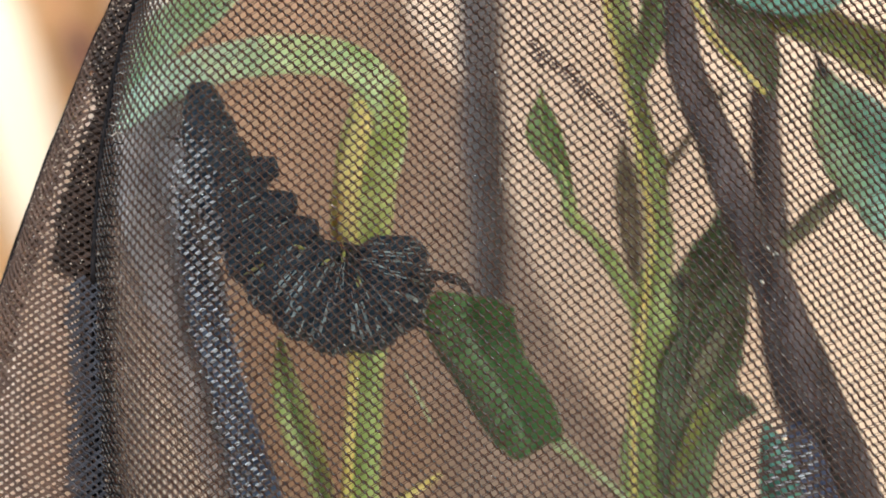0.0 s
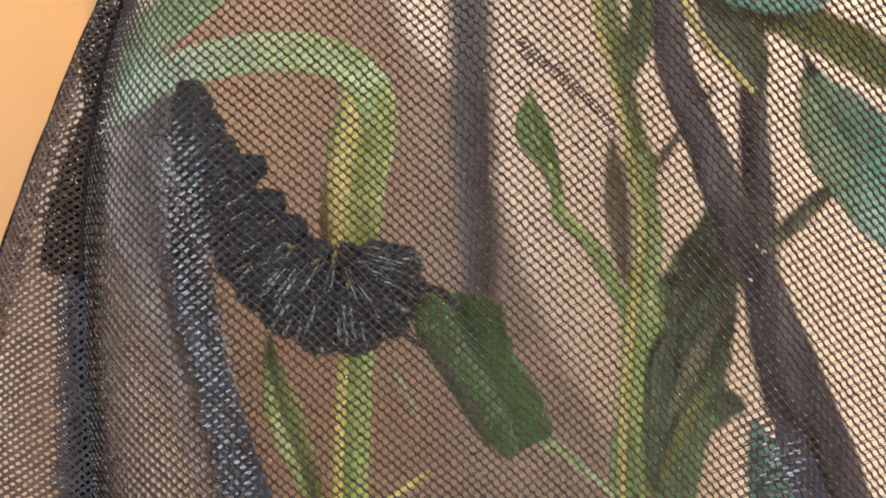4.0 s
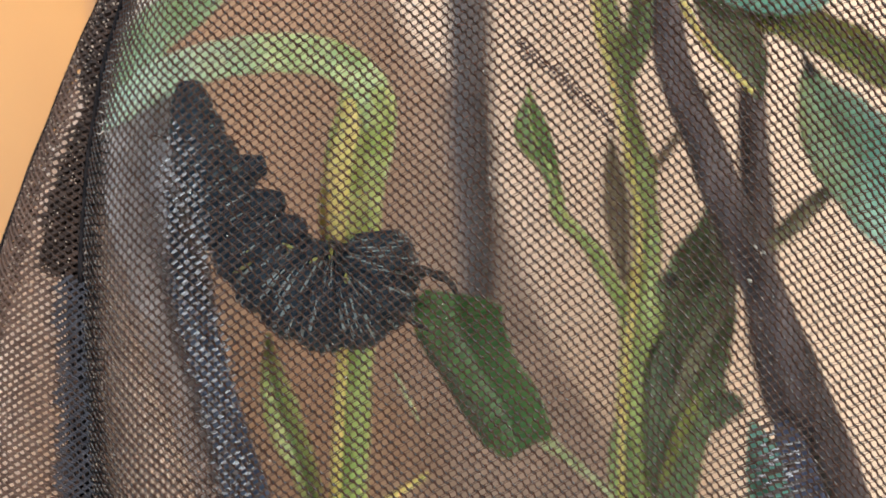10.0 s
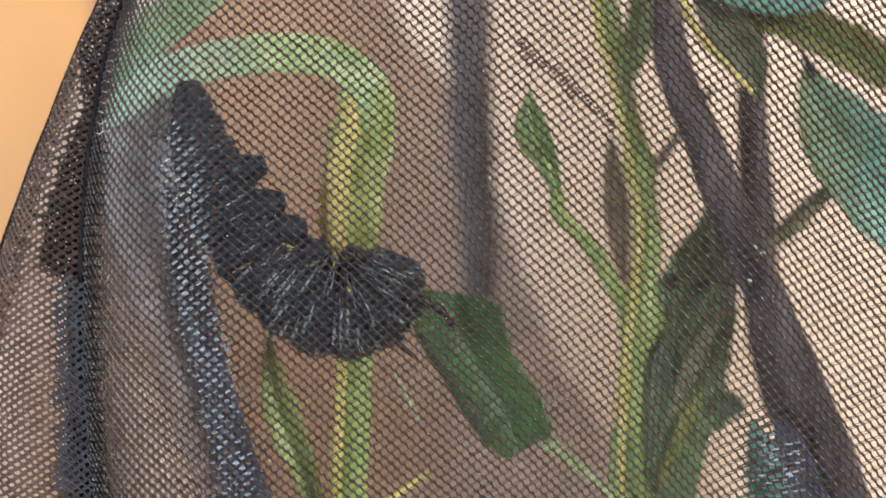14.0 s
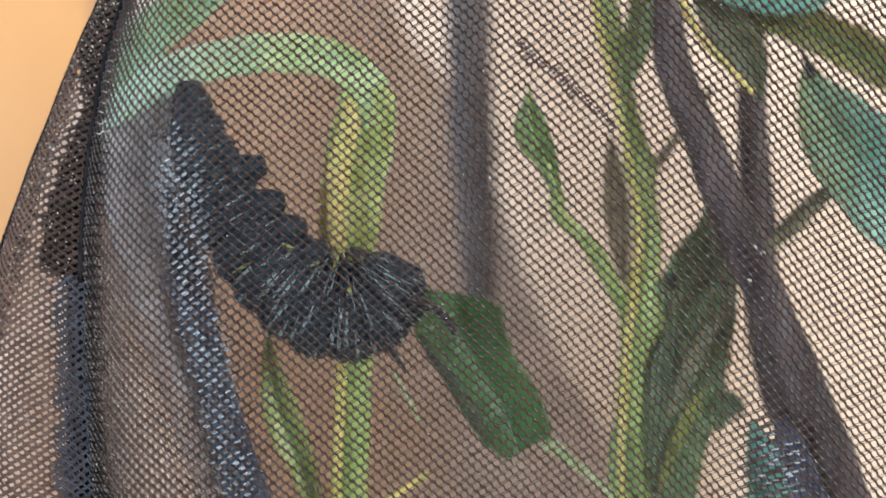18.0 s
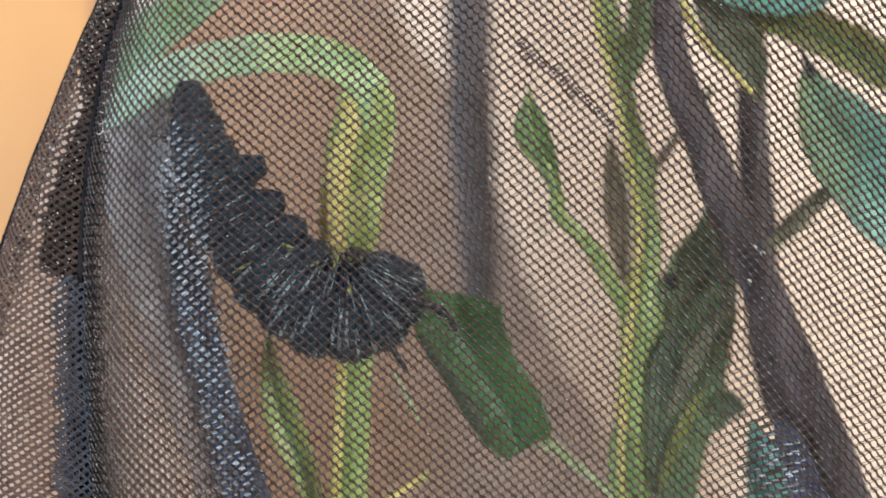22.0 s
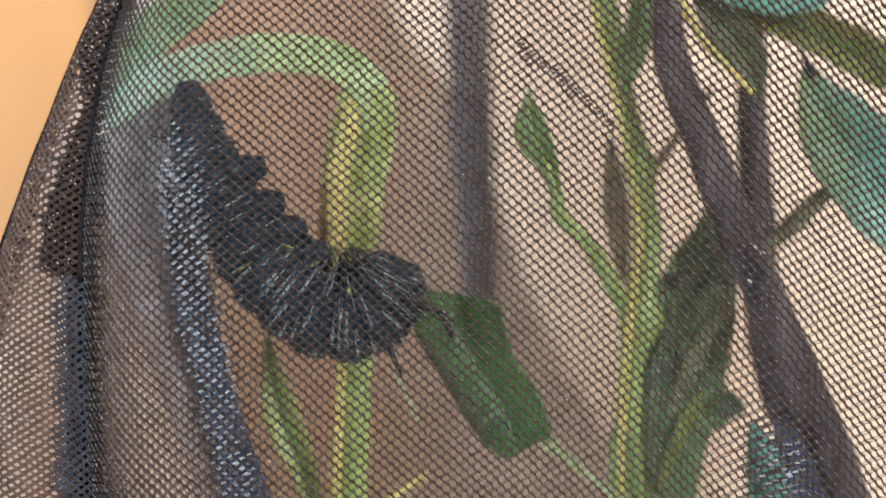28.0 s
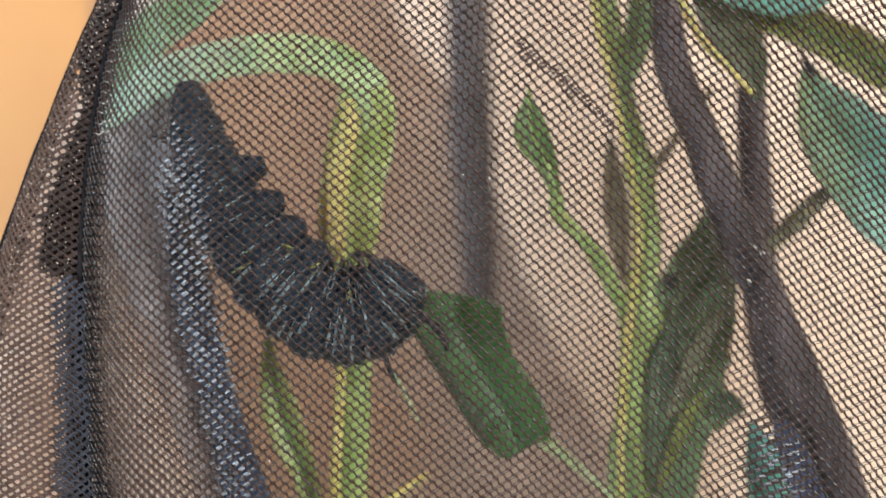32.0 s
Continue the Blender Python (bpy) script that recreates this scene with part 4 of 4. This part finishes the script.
def segment_bm(i, rnd):
    """One body ring: lofted from its start frame to the next, swollen between, with fine cross folds."""
    bm = bmesh.new()
    r0, r1 = FRAMES[i][2], FRAMES[i + 1][2]
    m1 = local(i).inverted() @ local(i + 1)
    rings, n, sides = [], 26, 52
    for k in range(n + 1):
        f = -0.10 + 1.22 * k / n
        p = Vector((0, 0, 0)).lerp(m1.translation, f)
        turn = m1.to_euler().y * f
        rot = Matrix.Rotation(turn, 3, 'Y')
        rad = r0 + (r1 - r0) * max(0, min(1, f))
        swell = 0.865 + 0.16 * math.sin(max(0.0, min(1.0, f)) * math.pi) ** 0.6 + 0.030 * math.sin(f * math.pi * 8)
        if k in (0, n):
            swell *= 0.82
        ring = []
        for s in range(sides):
            a = 2 * math.pi * s / sides
            w = rad * swell * (1 + 0.03 * noise.noise(Vector((math.cos(a) * 2, math.sin(a) * 2, i * 3 + f * 3))))
            ring.append(bm.verts.new(p + rot @ Vector((0, -0.92 * math.cos(a) * w / 1000, math.sin(a) * w / 1000))))
        rings.append(ring)
    bands = (3, 7, 12, 16, 19) if i > 5 else (4, 10, 16)
    marked = {}
    for b in bands:
        ph, fr = rnd.uniform(0, 6.28), rnd.choice((2, 3, 3, 4))
        for s in range(sides):
            a = 2 * math.pi * s / sides
            g = math.sin(a * fr + ph) + 0.9 * noise.noise(Vector((a * 3, b, i)))
            if g > (0.4 if i > 6 else 0.5 if i > 5 else 0.85):
                marked[b + round(1.6 * noise.noise(Vector((math.cos(a) * 1.6, math.sin(a) * 1.6, b + i * 5.0)))), s] = 2 if g > 1.4 else 1
                if g > 0.75 and i > 5:
                    marked[b + 1 + round(1.6 * noise.noise(Vector((math.cos(a) * 1.6, math.sin(a) * 1.6, b + i * 5.0)))), s] = 1
    for k in range(n):
        for s in range(sides):
            f = bm.faces.new((rings[k][s], rings[k][(s + 1) % sides], rings[k + 1][(s + 1) % sides], rings[k + 1][s]))
            f.material_index = marked.get((k, s), 0)
    bm.faces.new(rings[0][::-1])
    bm.faces.new(rings[-1])
    bmesh.ops.recalc_face_normals(bm, faces=bm.faces)
    return bm


def add_local(name, bm, material, parent, label=""):
    me = bpy.data.meshes.new(name)
    bm.to_mesh(me)
    bm.free()
    for m in (material if isinstance(material, (list, tuple)) else [material]):
        me.materials.append(m)
    me.polygons.foreach_set("use_smooth", [True] * len(me.polygons))
    ob = new(name, me)
    ob.parent = parent
    if label:
        ob["label"] = label
    return ob


SEG = []
rnd = random.Random(5)
for i in range(SEGS):
    nm = "head" if i == SEGS - 1 else "tail_segment" if i == 0 else "body_segment"
    ob = add_local(nm, segment_bm(i, rnd), [SKIN, STRIPE, SPOT], caterpillar, "dark ring with fine pale cross lines" if i else "")
    ob.matrix_basis = local(i)
    SEG.append(ob)


def stub(i, along, out, depth, r, label, curl=0.0):
    """A fleshy proleg or true leg on the inner side of a ring, in the ring's own space (mm)."""
    rad = FRAMES[i][2]
    pts = [(along - 0.3, depth, rad * 0.6, r * 1.2), (along, depth, rad * 0.95, r * 1.1), (along + 0.15 + curl * 0.5, depth * 1.1, rad + out * 0.6, r * 0.85),
           (along + curl, depth * 1.15, rad + out, r), (along + curl * 1.2, depth * 1.15, rad + out + r * 0.5, r * 0.45)]
    bm = tube_bm(pts, 10, 5, 0.10)
    return add_local("proleg" if r > 0.35 else "leg", bm, HORN if r <= 0.35 else SKIN, SEG[i], label)


for i, base, tip in ((2, (-20.6, 157.5), (-17.5, 158.5)), (3, (-18.5, 154.3), (-15.6, 154.9)), (4, (-16.0, 151.9), (-13.4, 152.2)), (5, (-13.6, 149.5), (-11.3, 149.9))):
    for y, back in ((4.9, 0.0), (8.2, 0.35)):
        b, t = Vector((base[0], y, base[1])) - ROOT, Vector((tip[0] - back, y, tip[1] - back)) - ROOT
        m = b.lerp(t, 0.55)
        bm = tube_bm([(*b, 1.55), (*m, 1.3), (*b.lerp(t, 0.85), 0.95), (*t, 0.8), (*(t + (t - b).normalized() * 0.15), 0.45)], 12, 5, 0.10)
        bm.transform(local(i).inverted())
        add_local("proleg", bm, SKIN, SEG[i], "stubby dark proleg")
for i in (10, 11, 12):
    for depth in (-0.9, 0.8):
        stub(i, 0.8, 0.9, depth, 0.26, "short black leg", -0.3)
for i, a, b in ((6, (-20.3, 3.2, 147.7), (-18.1, 2.6, 148.9)), (5, (-15.2, 4.4, 152.0), (-14.4, 4.6, 151.5)), (5, (-15.4, 2.6, 150.5), (-14.4, 2.8, 150.1)), (7, (-12.7, 2.3, 148.4), (-11.8, 2.6, 148.9)),
                (8, (-10.5, 2.4, 148.4), (-10.2, 3.4, 149.7)), (9, (-8.9, 1.9, 146.8), (-9.1, 1.8, 145.8))):
    p, q = Vector(a) - ROOT, Vector(b) - ROOT
    mid = (p + q) / 2
    bm = tube_bm([(*p, 0.07), (*mid, 0.2), (*q, 0.06)], 8, 5, 0.2)
    bm.transform(local(i).inverted())
    add_local("spot", bm, SPOT, SEG[i], "yellow-green spot")
FEELER = []
for pts in ([(0, 0, 0, 0.38), (0.7, 0, -0.1, 0.26), (1.4, 0, -0.3, 0.33), (2.2, 0, -0.55, 0.2), (3.0, 0, -0.95, 0.3), (3.7, 0, -1.5, 0.18), (4.1, 0, -2.0, 0.2), (4.5, 0, -2.8, 0.1)],
            [(0, 0, 0, 0.2), (0.6, 0, -0.9, 0.17), (1.2, 0, -1.9, 0.16), (1.9, 0, -2.8, 0.12), (2.2, 0, -3.3, 0.07)]):
    FEELER.append(add_local("feeler", tube_bm([(x, y, z, r * 1.8) for x, y, z, r in pts], 8, 8, 0.12), HORN, SEG[9], "thin wavy black feeler"))
tailf = add_local("tail_filament", tube_bm([(0, 0, 0, 0.2), (-0.9, -0.2, 0.25, 0.14), (-1.7, -0.3, 0.1, 0.08)], 8, 6, 0.1), HORN, SEG[1], "short black filament")
tailf.matrix_basis = local(1).inverted() @ Matrix.Translation(mm(Vector((-27.0, 5.0, 160.8)) - ROOT))


# ---- the fly ----
def ball_bm(c, r, sx, sy, sz):
    bm = bmesh.new()
    bmesh.ops.create_icosphere(bm, subdivisions=3, radius=r / 1000)
    for v in bm.verts:
        v.co = Vector((v.co.x * sx + c[0] / 1000, v.co.y * sy + c[1] / 1000, v.co.z * sz + c[2] / 1000)) * (1 + 0.04 * noise.noise(v.co * 2500))
    return bm


fly = empty("fly", (85, 1.5, 160), "small dark grey fly on the inside of the netting", "fly")
add_local("thorax", ball_bm((0.1, 0.45, 0), 0.62, 1.2, 0.95, 1), FLYSKIN, fly)
add_local("abdomen", ball_bm((-1.0, 0.5, 0), 0.58, 1.55, 0.85, 0.95), FLYSKIN, fly)
flyhead = add_local("head", ball_bm((1.0, 0.45, 0), 0.42, 0.8, 0.95, 1.2), FLYSKIN, fly)
for s in (-1, 1):
    add_local("eye", ball_bm((1.08, 0.4, 0.30 * s), 0.22, 0.9, 1, 1), HORN, flyhead, "dark eye")
    w = add_local("wing", blade_bm([(0.2, -0.15, 0.2 * s, 0.12), (-0.5, -0.2, 0.28 * s, 0.36), (-1.3, -0.2, 0.34 * s, 0.44), (-2.1, -0.15, 0.30 * s, 0.14)], 5, 6, 0.05, 0.05, 0.03), WING, fly, "smoky thin wing")
    for lx, tip in ((0.5, 1.0), (0.1, 0.0), (-0.3, -1.0)):
        add_local("leg", tube_bm([(lx, 0.8, 0.3 * s, 0.06), (lx + tip * 0.25, 1.0, 0.65 * s, 0.045), (lx + tip * 0.5, 0.2, 0.85 * s, 0.03), (lx + tip * 0.6, -0.9, 0.9 * s, 0.025)], 6, 4), FLYSKIN, fly)

for o in fly.children_recursive:
    o.data.transform(Matrix.Scale(0.86, 4))

# ---- what moves ----
# seconds and degrees by which the front of the caterpillar has uncurled
SWAY = [(0, -19), (0.5, -9), (1, 3), (1.5, -2), (2, -10), (3, -21), (4.2, -5), (5.5, 2), (6, 1), (7, -2), (8, -10), (9, -9), (10, -24), (11, 0), (12, -9), (13, -21),
        (14, 3), (15.2, 1), (16.5, 6), (17, 8), (18, 8), (19, 10), (20, 7), (21, 6), (22, 7), (23, 13), (24, 14), (25, 7), (26.3, 9), (27.5, 12), (28, 7),
        (29, 0), (30, 5), (31, 14), (32, 17)]
SHARE = {6: 0.06, 7: 0.12, 8: 0.16, 9: 0.2, 10: 0.2, 11: 0.16, 12: 0.10}


def motions():
    rows = {i: [] for i in SHARE}
    for t, deg in SWAY:
        m = local(5)
        for i in range(6, SEGS):
            m = m @ (local(i - 1).inverted() @ local(i)) @ Matrix.Rotation(radians(deg * SHARE[i]), 4, 'Y')
            rows[i].append((t, m.copy()))
    for i in SHARE:
        walk(SEG[i], rows[i])
    back = local(9).inverted()
    times = (0, 1, 2, 3, 5, 6, 7, 8, 9, 10, 11, 12, 13, 14, 16, 17, 18, 19, 20, 21, 22, 23, 24, 25, 26.5, 28, 29, 30, 31, 32)
    for ob, at, early, late in ((FEELER[0], (-3.1, 1.5, 145.9), 4, 2), (FEELER[1], (-5.2, 1.5, 142.3), -14, 4)):
        spot = back @ Matrix.Translation(mm(Vector(at) - ROOT))
        walk(ob, [(t, spot @ Matrix.Rotation(radians((early if t < 15 else late) + 5 * math.sin(t * 1.7 + early)), 4, 'Y')) for t in times])
    away = (84.0, 165.0, 20)
    stops = [(0, 6.3, away), (6.38, 7.9, (16.4, 152.3, 58)), (7.98, 8.72, (17.8, 150.5, 66)), (8.8, 10.8, away), (10.88, 11.1, (7.8, 167.5, 120)),
             (11.18, 11.9, (0.4, 168.8, 68)), (11.99, 14.0, away), (14.08, 16.9, (29.9, 168.4, 205)), (16.99, 24.7, away),
             (24.78, 26.2, (-3.0, 163.9, 150)), (26.4, 32.0, away)]
    rows = []
    for t0, t1, (x, z, turn) in stops:
        m = pose(x / 1000, 0.0017, z / 1000, 0, turn, 0)
        rows += [(t0, m), (t1, m)]
    full = []
    for k, (t, m) in enumerate(rows):
        if k and full:
            a, b = full[-1][1], m
            if a.to_quaternion().rotation_difference(b.to_quaternion()).angle > radians(85):
                q = a.to_quaternion().slerp(b.to_quaternion(), 0.5)
                full.append(((full[-1][0] + t) / 2, Matrix.LocRotScale(a.translation.lerp(b.translation, 0.5), q, None)))
        full.append((t, m))
    walk(fly, full)
    here, aside = pose(-0.195, 0.26, 0), pose(0.365, 0.26, 0)
    walk(plank, [(0, here), (1.72, here), (1.79, aside), (32, aside)])


motions()
